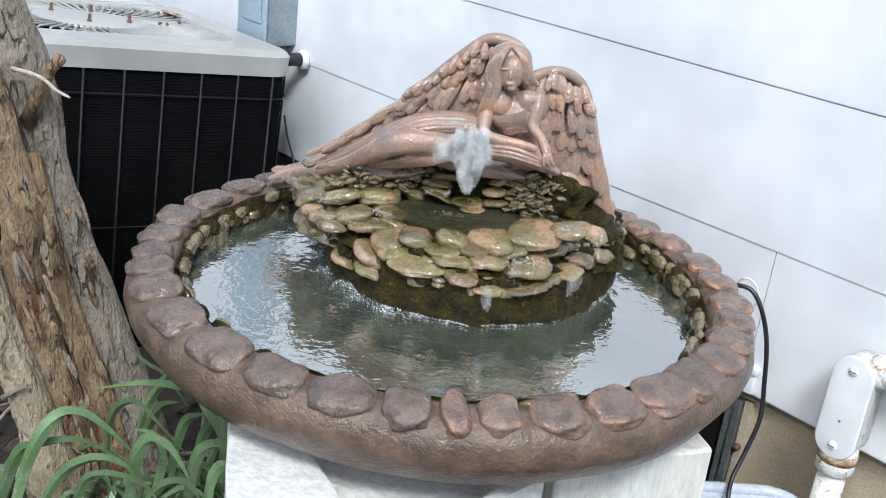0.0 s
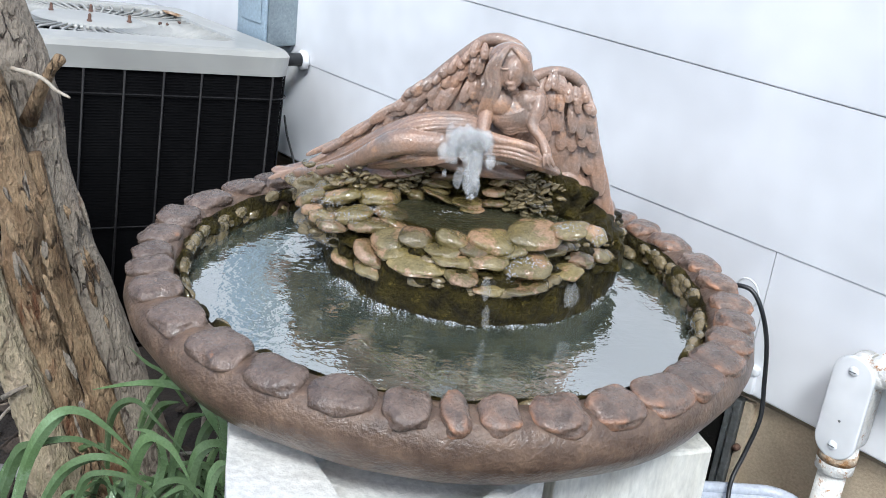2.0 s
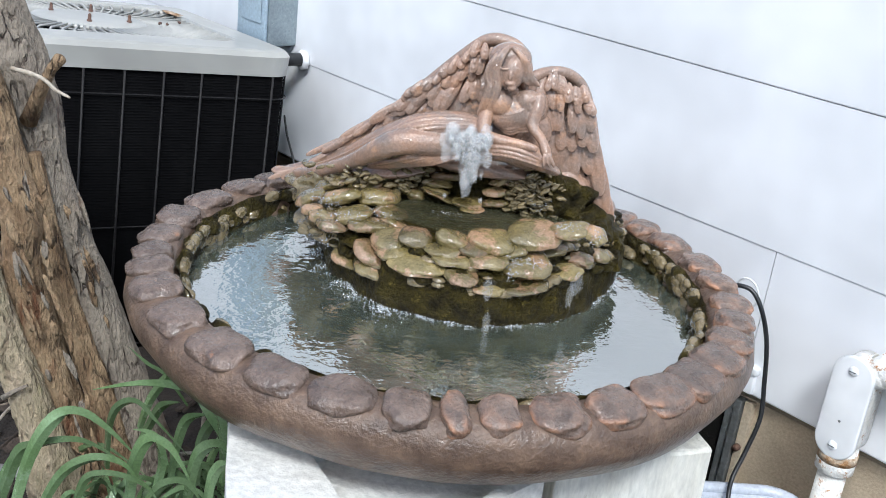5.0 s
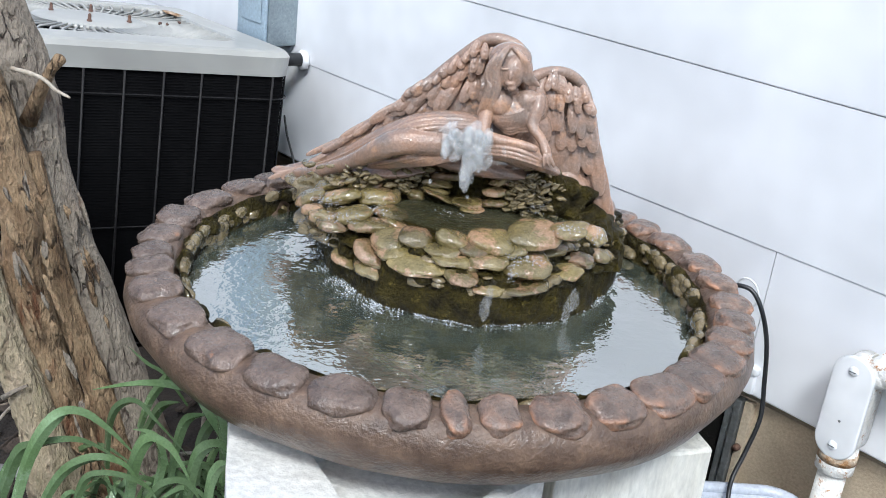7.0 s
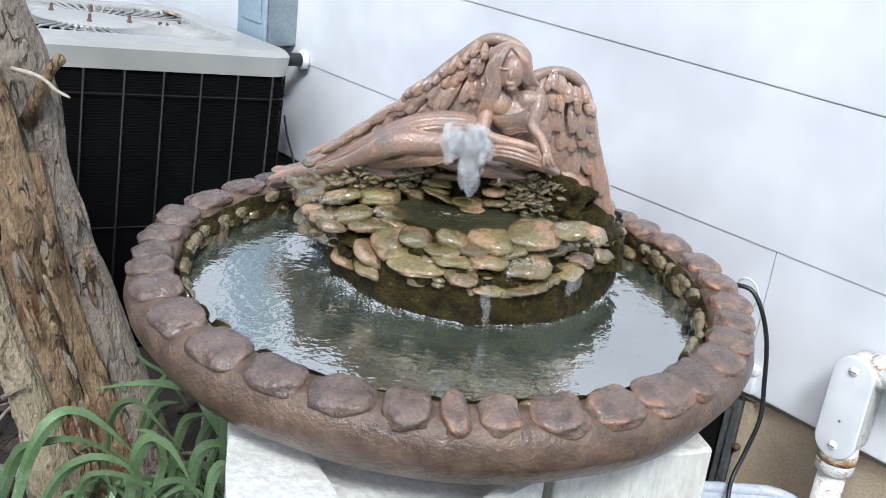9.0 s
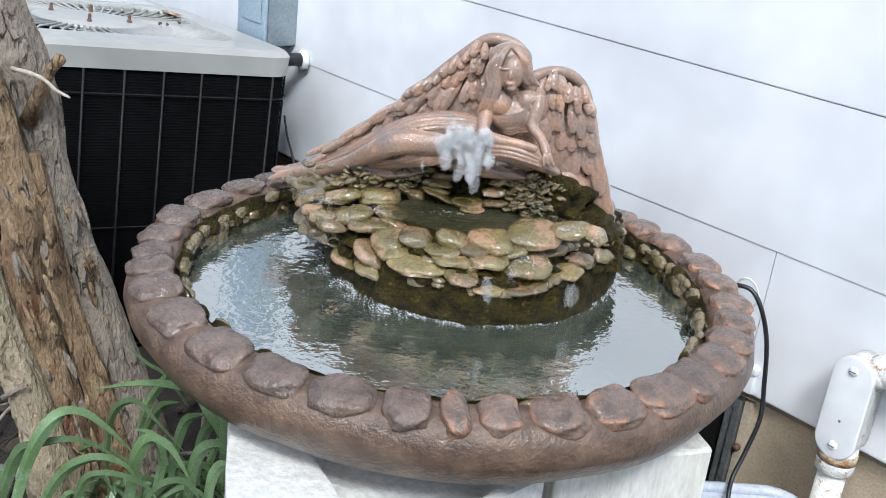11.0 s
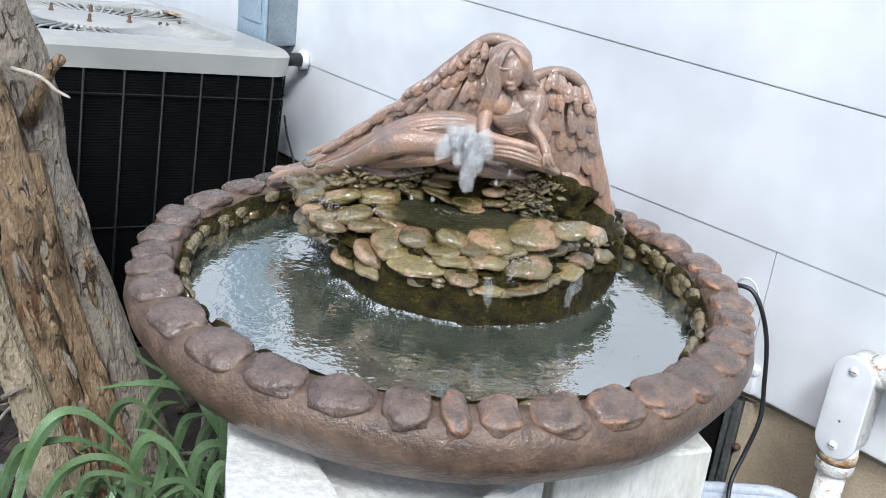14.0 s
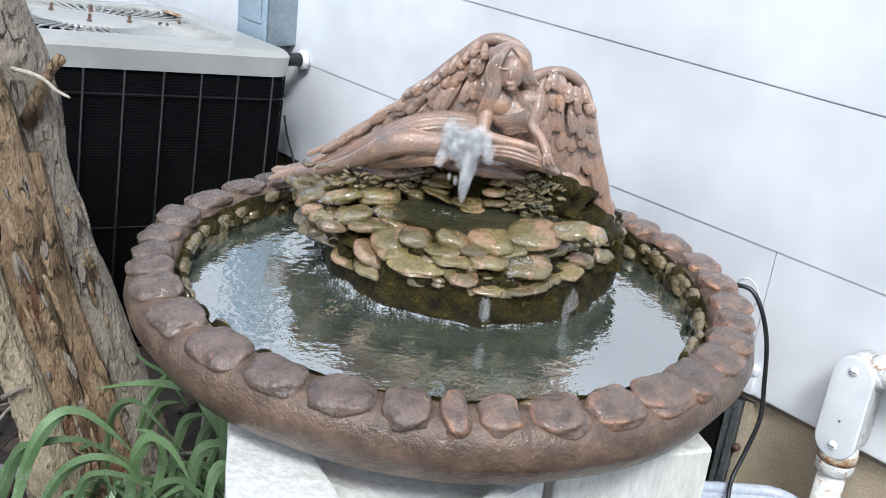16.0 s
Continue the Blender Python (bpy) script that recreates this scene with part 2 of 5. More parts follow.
# wall space: x along the wall, away from the viewer; y out of the wall; z up
bm = bmesh.new()
box_bm(bm, (-3.5, -0.25, 0.24), (6.0, -0.03, 2.9))
wall = part("wall_house", bm, M_SIDING, smooth=False)
wall.matrix_basis = WALL_M
tagged(wall, "white vinyl lap siding house wall", "wall", kind="structure")
bm = bmesh.new()
box_bm(bm, (-3.5, -0.26, -0.2), (6.0, -0.02, 0.24))
found = part("wall_foundation", bm, M_FOUND, smooth=False)
found.matrix_basis = WALL_M
tagged(found, "tan rough concrete foundation wall", "wall", kind="structure")
for k in range(-1, 12):
    z0 = 0.4602 + 0.203 * k
    sag = 0.0022 * max(0, k)
    for a, b in ((-3.4, 0.6015), (0.603, 5.8)) if k == -1 else ((-3.4, 5.8),):
        bm = bmesh.new()
        prof = [(-0.028, z0 + 0.0004), (-0.0006, z0), (0.0, z0 + 0.0015), (0.0, z0 + 0.010), (-0.0015, z0 + 0.2027), (-0.028, z0 + 0.2029)]
        ra = [bm.verts.new((a, y, z + sag * 2.2)) for y, z in prof]
        rb = [bm.verts.new((b, y, z - sag * 2.0)) for y, z in prof]
        for i in range(6):
            bm.faces.new((ra[i], rb[i], rb[(i + 1) % 6], ra[(i + 1) % 6]))
        bm.faces.new(ra[::-1]), bm.faces.new(rb)
        part("siding_board", bm, M_SIDING, wall, smooth=False)

bm = bmesh.new()
bmesh.ops.create_grid(bm, x_segments=8, y_segments=8, size=400)
ground = part("ground", bm, M_SOIL)
tagged(ground, "dark bare soil ground", "ground", kind="structure")

# ---- fountain basin ----
CEN = Vector((0.005, 1.074, 0.0))
ZR = 0.470
fountain = empty("fountain_basin", (CEN.x, CEN.y, 0.378))
tagged(fountain, "round brown cast-stone fountain basin with cobbled rim", "fountain")
bm = bmesh.new()
prof = [(0.0, 0.378), (0.26, 0.378), (0.300, 0.388), (0.330, 0.404), (0.343, 0.424), (0.346, 0.438), (0.343, 0.451), (0.336, 0.461), (0.318, 0.466), (0.300, 0.464),
        (0.292, 0.455), (0.288, 0.440), (0.284, 0.420), (0.270, 0.402), (0.0, 0.398)]
lathe_bm(bm, [(max(r, 0.001), z - 0.378) for r, z in prof], 160, 0.012)
part("basin", bm, M_BASIN, fountain)
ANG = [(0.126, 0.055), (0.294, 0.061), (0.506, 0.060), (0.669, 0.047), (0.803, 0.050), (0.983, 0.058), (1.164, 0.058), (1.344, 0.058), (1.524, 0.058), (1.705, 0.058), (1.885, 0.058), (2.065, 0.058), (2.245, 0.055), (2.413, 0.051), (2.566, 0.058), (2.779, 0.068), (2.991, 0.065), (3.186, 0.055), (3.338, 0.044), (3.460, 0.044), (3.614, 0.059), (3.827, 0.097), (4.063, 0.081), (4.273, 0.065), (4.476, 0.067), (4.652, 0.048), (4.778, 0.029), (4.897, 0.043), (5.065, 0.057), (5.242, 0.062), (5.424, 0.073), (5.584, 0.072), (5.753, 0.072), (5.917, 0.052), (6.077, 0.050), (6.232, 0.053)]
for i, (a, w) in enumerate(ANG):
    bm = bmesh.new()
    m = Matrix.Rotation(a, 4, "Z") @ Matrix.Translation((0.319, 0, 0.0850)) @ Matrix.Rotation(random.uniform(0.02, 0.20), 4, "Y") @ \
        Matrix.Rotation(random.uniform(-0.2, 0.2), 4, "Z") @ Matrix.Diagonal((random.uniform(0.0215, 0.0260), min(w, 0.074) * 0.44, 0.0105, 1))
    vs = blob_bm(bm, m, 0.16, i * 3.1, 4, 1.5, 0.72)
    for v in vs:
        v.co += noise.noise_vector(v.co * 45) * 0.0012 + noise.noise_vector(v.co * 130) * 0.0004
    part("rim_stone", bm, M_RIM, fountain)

bm = bmesh.new()
lathe_bm(bm, [(max(0.001, 0.2875 * i / 110), 0.432) for i in range(111)], 300)
for v in bm.verts:
    x, y = v.co.x + CEN.x - 0.03, v.co.y + CEN.y - 1.24
    far = max(0.0, math.hypot(x / 0.19, y / 0.25) - 0.97)
    amp = (0.0022 if x < -0.05 else 0.0009) * math.exp(-far * 9) + 0.00022
    v.co.z += amp * noise.fractal(Vector((v.co.x * 75, v.co.y * 95, 1.3)), 0.8, 2.0, 3)
water = part("water_pool", bm, M_WATER)
water.location = (CEN.x, CEN.y, 0)
tagged(water, "rippled cloudy greenish water filling the basin", "water", kind="structure")

# mossy inner wall and the small cobbles on it
bm = bmesh.new()
lathe_bm(bm, [(0.291, 0.084), (0.2885, 0.078), (0.2865, 0.062), (0.284, 0.045)], 160, 0.02, f=9.0)
part("inner_wall", bm, M_MOSS, fountain, "mossy olive inner face")
for i in range(250):
    a = random.uniform(0, 2 * math.pi)
    bm = bmesh.new()
    s = random.uniform(0.006, 0.012)
    m = Matrix.Rotation(a, 4, "Z") @ Matrix.Translation((random.uniform(0.284, 0.289), 0, random.uniform(0.055, 0.079))) @ \
        Matrix.Diagonal((s * 0.7, s * random.uniform(0.9, 1.5), s * 0.8, 1))
    blob_bm(bm, m, 0.25, i * 1.3, 2, 1.5)
    part("inner_pebble", bm, M_CRUST if i % 3 else M_MOSS, fountain)

# ---- rock cascade: core and stacked flat stones ----
ROCK = Vector((0.03, 1.24, 0.40))
rock = empty("rock_cascade", ROCK)
tagged(rock, "mossy wet cascade of stacked flat pebbles standing in the basin", "rock")
bm = bmesh.new()
pr = [(0.99, 0.40), (1.0, 0.425), (1.005, 0.445), (0.995, 0.462), (0.975, 0.478), (0.93, 0.490), (0.87, 0.500), (0.82, 0.506), (0.6, 0.509), (0.42, 0.510),
      (0.35, 0.522), (0.32, 0.548), (0.26, 0.572), (0.02, 0.578)]
lathe_bm(bm, [(r, z - 0.40) for r, z in pr], 200, 0.035, (0, 0), (0.19, 0.25), 4.0)
for v in bm.verts:
    if v.co.y > 0:
        v.co.y *= 0.42
    lift = noise.fractal(Vector((v.co.x * 38, v.co.y * 38, v.co.z * 55)), 0.9, 2.0, 4)
    out = Vector((v.co.x / 0.036, v.co.y / 0.0625, 0))
    v.co += out.normalized() * 0.005 * lift * min(1, out.length) + Vector((0, 0, 0.002 * lift))
part("core", bm, M_MOSS, rock, "dark mossy rock face")
# flat stones of the lip, of the shelf beside the pool and of the stack behind the jet: place, half width, half height, tilt
LIP_TOP = [(-0.030, 1.025, 0.509, 0.017, 0.011, 5), (0.009, 1.018, 0.514, 0.018, 0.013, 24), (0.052, 1.020, 0.516, 0.025, 0.013, 10), (0.095, 1.030, 0.526, 0.027, 0.011, 0), (0.133, 1.030, 0.536, 0.020, 0.010, -4), (0.160, 1.030, 0.534, 0.013, 0.013, 30), (-0.114, 1.077, 0.478, 0.023, 0.015, 16), (-0.078, 1.034, 0.481, 0.020, 0.013, 34), (-0.057, 1.031, 0.500, 0.021, 0.012, -6), (-0.023, 1.002, 0.489, 0.034, 0.012, 4), (0.049, 1.003, 0.501, 0.021, 0.011, 3), (0.089, 1.012, 0.498, 0.026, 0.014, -2), (0.153, 1.058, 0.494, 0.014, 0.009, 8), (0.134, 1.032, 0.487, 0.019, 0.007, 0), (-0.073, 1.030, 0.466, 0.020, 0.010, 14)]
LIP_LOW = [(0.011, 1.002, 0.499, 0.020, 0.008, 10), (-0.050, 1.018, 0.493, 0.018, 0.008, 0), (0.032, 1.010, 0.509, 0.016, 0.007, 6), (0.072, 1.020, 0.512, 0.018, 0.007, -4), (0.116, 1.039, 0.508, 0.017, 0.008, 0), (0.051, 0.992, 0.475, 0.017, 0.007, 6), (0.088, 1.002, 0.478, 0.027, 0.007, -3), (0.022, 0.991, 0.486, 0.018, 0.007, 8), (0.177, 1.086, 0.490, 0.012, 0.012, 10), (0.001, 1.009, 0.505, 0.018, 0.007, 2), (-0.128, 1.095, 0.474, 0.018, 0.011, 20), (-0.104, 1.060, 0.462, 0.018, 0.010, 24), (-0.134, 1.110, 0.488, 0.018, 0.010, 8), (-0.138, 1.150, 0.486, 0.020, 0.010, 4)]
LEFT = [(-0.155, 1.091, 0.518, 0.017, 0.010, -25), (-0.123, 1.101, 0.518, 0.023, 0.012, -8), (-0.081, 1.116, 0.518, 0.025, 0.014, 4), (-0.064, 1.089, 0.510, 0.018, 0.011, 10), (-0.105, 1.070, 0.509, 0.023, 0.011, -10), (-0.136, 1.057, 0.509, 0.014, 0.011, 10), (-0.085, 1.056, 0.505, 0.022, 0.009, 4), (-0.124, 1.043, 0.505, 0.015, 0.009, 12), (-0.102, 1.136, 0.523, 0.023, 0.009, -10), (-0.134, 1.130, 0.525, 0.020, 0.008, -14), (-0.055, 1.069, 0.505, 0.016, 0.009, 20), (-0.148, 1.068, 0.512, 0.011, 0.009, 0), (-0.053, 1.147, 0.522, 0.013, 0.010, 20)]
PILLAR = [(-0.007, 1.150, 0.542, 0.018, 0.008, 4), (-0.015, 1.140, 0.536, 0.017, 0.006, 8), (-0.016, 1.135, 0.529, 0.015, 0.005, 12), (-0.011, 1.125, 0.525, 0.019, 0.005, 24), (0.052, 1.150, 0.552, 0.013, 0.006, 2), (0.056, 1.140, 0.545, 0.014, 0.006, 2), (0.054, 1.135, 0.535, 0.015, 0.007, 0), (0.053, 1.130, 0.523, 0.015, 0.006, 0), (0.021, 1.120, 0.523, 0.017, 0.005, 6), (0.027, 1.110, 0.519, 0.013, 0.004, 4), (-0.039, 1.140, 0.519, 0.011, 0.010, 10), (-0.027, 1.170, 0.542, 0.015, 0.009, 0), (0.069, 1.165, 0.556, 0.020, 0.008, 4), (0.104, 1.150, 0.564, 0.020, 0.006, 8)]
for i, (x, y, z, w, h, tilt) in enumerate(LIP_TOP + LIP_LOW + LEFT + PILLAR):
    bm = bmesh.new()
    lip = i < len(LIP_TOP) + len(LIP_LOW)
    m = Matrix.Translation(Vector((x, y + w * (0.35 if lip else 0.25), z)) - ROCK) @ Matrix.Rotation(radians(tilt - 6.0), 4, "Y") @ \
        Matrix.Rotation(random.uniform(0.1, 0.4) if lip else random.uniform(-0.2, 0.15), 4, "X") @ Matrix.Diagonal((w * 1.08, w * random.uniform(0.7, 0.9), h * (0.62 if lip else 0.7), 1))
    for v in blob_bm(bm, m, 0.17, i * 2.7, 4, 1.2, 0.85):
        v.co += noise.noise_vector(v.co * 80) * 0.0012
    part("stone", bm, M_PEBBLE, rock)
# rough lumps under the figure's feet and behind the shelf
for p, r, k in (((-0.13, 1.20, 0.500), (0.06, 0.06, 0.030), 1), ((0.115, 1.19, 0.530), (0.055, 0.06, 0.045), 2), ((-0.06, 1.21, 0.530), (0.07, 0.05, 0.035), 3), ((0.165, 1.16, 0.490), (0.040, 0.05, 0.03), 4),
                ((-0.13, 1.12, 0.488), (0.040, 0.06, 0.022), 5), ((0.02, 1.22, 0.55), (0.07, 0.05, 0.035), 6),
                ((-0.100, 1.10, 0.482), (0.034, 0.050, 0.024), 7), ((-0.108, 1.17, 0.482), (0.036, 0.06, 0.028), 8), ((0.185, 1.17, 0.470), (0.030, 0.06, 0.036), 9)):
    bm = bmesh.new()
    for v in blob_bm(bm, Matrix.Translation(Vector(p) - ROCK) @ Matrix.Diagonal((*r, 1)), 0.3, k, 5, 3.0):
        v.co += noise.noise_vector(v.co * 55) * 0.004 + noise.noise_vector(v.co * 140) * 0.0015
    part("boulder", bm, M_CRUST if k in (1, 3, 5) else M_MOSS, rock)
# smaller stones wedged between them
for i in range(150):
    a = random.uniform(math.pi * 0.98, math.pi * 2.02)
    z = random.uniform(0.468, 0.505)
    s = 0.985 if z < 0.482 else 0.985 - (z - 0.482) * 4.2
    bm = bmesh.new()
    w = random.uniform(0.005, 0.012)
    m = Matrix.Translation((0.19 * s * math.cos(a), 0.25 * s * math.sin(a), z - 0.40)) @ Matrix.Rotation(a + math.pi / 2, 4, "Z") @ \
        Matrix.Diagonal((w, w * 0.7, w * random.uniform(0.35, 0.6), 1))
    blob_bm(bm, m, 0.25, i * 1.9, 2, 1.5)
    part("small_stone", bm, M_CRUST if random.random() < 0.4 else M_MOSS, rock)
# knobbly crust beside the ledge
bm = bmesh.new()
for i in range(420):
    w = random.uniform(0.002, 0.0055)
    c, sp = Vector((0.094, 1.135, 0.536)) - ROCK, (0.015, 0.008, 0.012)
    if i % 3 == 0:
        c, sp = Vector((-0.052, 1.15, 0.542)) - ROCK, (0.018, 0.010, 0.011)
    if i % 7 == 0:
        c, sp = Vector((-0.105, 1.13, 0.535)) - ROCK, (0.022, 0.010, 0.007)
    q = c + Vector((random.gauss(0, sp[0]), random.gauss(0, sp[1]), random.gauss(0, sp[2])))
    blob_bm(bm, Matrix.Translation(q) @ Matrix.Rotation(random.uniform(-0.7, 0.7), 4, "Y") @ Matrix.Diagonal((w * 1.4, w, w * 0.6, 1)), 0.4, i, 2, 2.0)
tagged(part("crust", bm, M_CRUST, rock), kind="stuff")
bm = bmesh.new()
lathe_bm(bm, [(0.001, 0.117), (0.5, 0.117), (1.0, 0.1165)], 64, 0.05, (0.012, -0.145), (0.105, 0.062))
part("ledge_pool", bm, M_UPPER, rock, "thin dark film of water on the ledge")

# ---- statue: one plain mesh ----
bm = bmesh.new()


def limb(pts, n=22, seg=14, flat=1.0):
    q = smooth_path([(*p, r) for p, r in pts], n)
    rad = [max(0.0015, v[3]) for v in q]
    rad[0], rad[1], rad[-2], rad[-1] = rad[0] * 0.45, rad[1] * 0.85, rad[-2] * 0.8, rad[-1] * 0.35
    tube_bm(bm, [v[:3] for v in q], rad, max(12, 2 * seg), True, flat)


def lump(p, r, tilt=0.0, seed=0.0, rough=0.08):
    blob_bm(bm, Matrix.Translation(p) @ Matrix.Rotation(radians(tilt), 4, "Y") @ Matrix.Diagonal((*r, 1)), rough, seed, 3)


def feather(a, b, w, thick=0.0030):
    """A flat rounded feather from its root a to its tip b, cupped, with a raised shaft; the tip stands proud."""
    a, b = Vector(a) + Vector((0, 0.003, 0)), Vector(b) + Vector((0, -0.0045, 0))
    d = b - a
    z = d.normalized()
    x = Vector((0, 1, 0)).cross(z).normalized()
    y = z.cross(x)
    m = Matrix.Translation((a + b) / 2) @ Matrix((x, y, z)).transposed().to_4x4() @ Matrix.Diagonal((w / 2, thick, d.length * 0.56, 1))
    for v in bmesh.ops.create_icosphere(bm, subdivisions=3, radius=1)["verts"]:
        q = v.co.copy()
        q.x = math.copysign(abs(q.x) ** 0.8, q.x) * (0.72 + 0.34 * (q.z * 0.5 + 0.5))
        shaft = max(0, 1 - abs(q.x) * 6)
        q.y = q.y * (0.85 + 0.25 * abs(q.x)) + (-0.5 if y.y > 0 else 0.5) * shaft * (1 - q.z * q.z)
        v.co = m @ q


def feather_rows(table):
    for a, b, n, ln, w, d0, d1 in table:
        for i in range(n):
            u = (i + random.uniform(-0.3, 0.3)) / (n - 1)
            lean = radians(d0 + (d1 - d0) * u + random.uniform(-7, 7))
            root = Vector(a).lerp(Vector(b), u) + Vector((0, random.uniform(-0.0015, 0.0015), random.uniform(-0.005, 0.003)))
            feather(root, root + Vector((-math.sin(lean), 0.02, -math.cos(lean))) * ln * random.uniform(0.75, 1.2), w * random.uniform(0.9, 1.12))


# wing that sweeps down to the feet: mass, leading edge
lump((0.037, 1.195, 0.672), (0.0324, 0.0140, 0.0339), 0, 1, 0.06)
lump((0.006, 1.200, 0.648), (0.0385, 0.0140, 0.0311), -35, 2, 0.06)
lump((-0.027, 1.205, 0.622), (0.0401, 0.0140, 0.0223), -36, 3, 0.06)
lump((-0.067, 1.215, 0.589), (0.0449, 0.0130, 0.0165), -33, 4, 0.06)
lump((-0.112, 1.225, 0.555), (0.0453, 0.0120, 0.0121), -31, 5, 0.06)
lump((-0.160, 1.240, 0.517), (0.0459, 0.0110, 0.0084), -28, 6, 0.06)
lump((0.023, 1.190, 0.623), (0.0293, 0.0160, 0.0308), 0, 7, 0.06)
lump((-0.015, 1.195, 0.603), (0.0442, 0.0140, 0.0206), -12, 8, 0.06)
limb([((0.074, 1.170, 0.668), 0.0050), ((0.066, 1.172, 0.689), 0.0065), ((0.049, 1.177, 0.700), 0.0073), ((0.024, 1.182, 0.700), 0.0073), ((-0.002, 1.188, 0.680), 0.0059), ((-0.032, 1.194, 0.650), 0.0052), ((-0.059, 1.200, 0.623), 0.0037)], 40, 16)
limb([((-0.054, 1.200, 0.620), 0.0074), ((-0.089, 1.210, 0.590), 0.0067), ((-0.128, 1.220, 0.556), 0.0060), ((-0.170, 1.235, 0.516), 0.0053), ((-0.214, 1.250, 0.494), 0.0046)], 30, 12)
# rows of feathers from the leading edge down: root line, count, length, width, lean at either end
COVERTS = (((0.064, 1.168, 0.694), (0.013, 1.168, 0.700), 8, 0.0173, 0.0108, -46, 9),
    ((0.014, 1.174, 0.698), (-0.054, 1.174, 0.634), 15, 0.0188, 0.0101, 12, 52),
    ((0.060, 1.170, 0.685), (0.013, 1.170, 0.690), 7, 0.0260, 0.0123, -21, 9),
    ((0.013, 1.176, 0.687), (-0.055, 1.176, 0.628), 12, 0.0290, 0.0116, 12, 51),
    ((0.049, 1.175, 0.678), (-0.056, 1.175, 0.627), 14, 0.0362, 0.0138, -6, 49),
    ((0.046, 1.180, 0.661), (-0.060, 1.180, 0.617), 12, 0.0451, 0.0160, -4, 49),
    ((0.041, 1.184, 0.643), (-0.066, 1.184, 0.606), 10, 0.0482, 0.0175, -1, 50))
SWEPT = (((0.035, 1.187, 0.625), (-0.008, 1.187, 0.609), 6, 0.0380, 0.0146, 2, 19),
    ((-0.052, 1.192, 0.626), (-0.113, 1.192, 0.576), 9, 0.0485, 0.0095, 49, 52),
    ((-0.058, 1.197, 0.614), (-0.129, 1.197, 0.557), 10, 0.0575, 0.0096, 51, 54),
    ((-0.065, 1.203, 0.598), (-0.156, 1.203, 0.531), 11, 0.0578, 0.0089, 54, 58))
feather_rows(COVERTS)
feather_rows(SWEPT)
# folded wing
lump((0.109, 1.182, 0.651), (0.0321, 0.0140, 0.0277), 0, 9, 0.06)
lump((0.127, 1.192, 0.614), (0.0338, 0.0130, 0.0441), -4, 10, 0.06)
lump((0.147, 1.204, 0.564), (0.0297, 0.0130, 0.0445), -10, 11, 0.06)
lump((0.172, 1.214, 0.524), (0.0224, 0.0130, 0.0299), -14, 12, 0.06)
limb([((0.076, 1.150, 0.655), 0.0043), ((0.079, 1.150, 0.670), 0.0064), ((0.095, 1.158, 0.677), 0.0057), ((0.116, 1.163, 0.676), 0.0065), ((0.135, 1.168, 0.663), 0.0065), ((0.149, 1.174, 0.635), 0.0065), ((0.162, 1.190, 0.598), 0.0059), ((0.174, 1.200, 0.561), 0.0052), ((0.190, 1.210, 0.524), 0.0045), ((0.202, 1.215, 0.504), 0.0037)], 44, 14)
FOLDED = (((0.077, 1.148, 0.663), (0.102, 1.148, 0.679), 6, 0.0156, 0.0099, 24, -1),
    ((0.102, 1.152, 0.678), (0.141, 1.152, 0.657), 8, 0.0185, 0.0099, -6, -26),
    ((0.083, 1.151, 0.658), (0.133, 1.151, 0.667), 8, 0.0241, 0.0113, 8, -22),
    ((0.086, 1.155, 0.647), (0.142, 1.155, 0.654), 7, 0.0356, 0.0142, 0, -18),
    ((0.093, 1.159, 0.629), (0.150, 1.159, 0.632), 6, 0.0457, 0.0164, -8, -16),
    ((0.103, 1.165, 0.607), (0.158, 1.165, 0.607), 5, 0.0589, 0.0187, -14, -18),
    ((0.112, 1.171, 0.586), (0.167, 1.171, 0.583), 5, 0.0693, 0.0180, -19, -20),
    ((0.125, 1.176, 0.563), (0.177, 1.176, 0.559), 5, 0.0609, 0.0159, -22, -20),
    ((0.146, 1.181, 0.539), (0.186, 1.181, 0.537), 4, 0.0437, 0.0146, -24, -20))
feather_rows(FOLDED)
# torso, bodice, head, hair
limb([((0.058, 1.125, 0.659), 0.0076), ((0.059, 1.128, 0.645), 0.0222), ((0.059, 1.130, 0.629), 0.0230), ((0.054, 1.135, 0.612), 0.0210), ((0.045, 1.140, 0.596), 0.0211)], 20, 18, 0.75)
lump((0.074, 1.120, 0.649), (0.0152, 0.0120, 0.0138), 15, 13, 0.06)
lump((0.043, 1.118, 0.645), (0.0152, 0.0140, 0.0152), -15, 14, 0.06)
lump((0.058, 1.117, 0.632), (0.0248, 0.0100, 0.0179), -6, 15, 0.06)
limb([((0.034, 1.114, 0.638), 0.0007), ((0.048, 1.109, 0.634), 0.0010), ((0.065, 1.109, 0.639), 0.0010), ((0.080, 1.114, 0.649), 0.0007)], 14, 7)
limb([((0.036, 1.114, 0.635), 0.0007), ((0.049, 1.109, 0.631), 0.0010), ((0.065, 1.109, 0.636), 0.0010), ((0.080, 1.114, 0.644), 0.0007)], 14, 7)
limb([((0.038, 1.114, 0.631), 0.0007), ((0.051, 1.110, 0.628), 0.0010), ((0.066, 1.110, 0.632), 0.0010), ((0.081, 1.114, 0.640), 0.0007)], 14, 7)
limb([((0.041, 1.114, 0.627), 0.0007), ((0.053, 1.110, 0.625), 0.0010), ((0.066, 1.110, 0.629), 0.0010), ((0.081, 1.114, 0.636), 0.0007)], 14, 7)
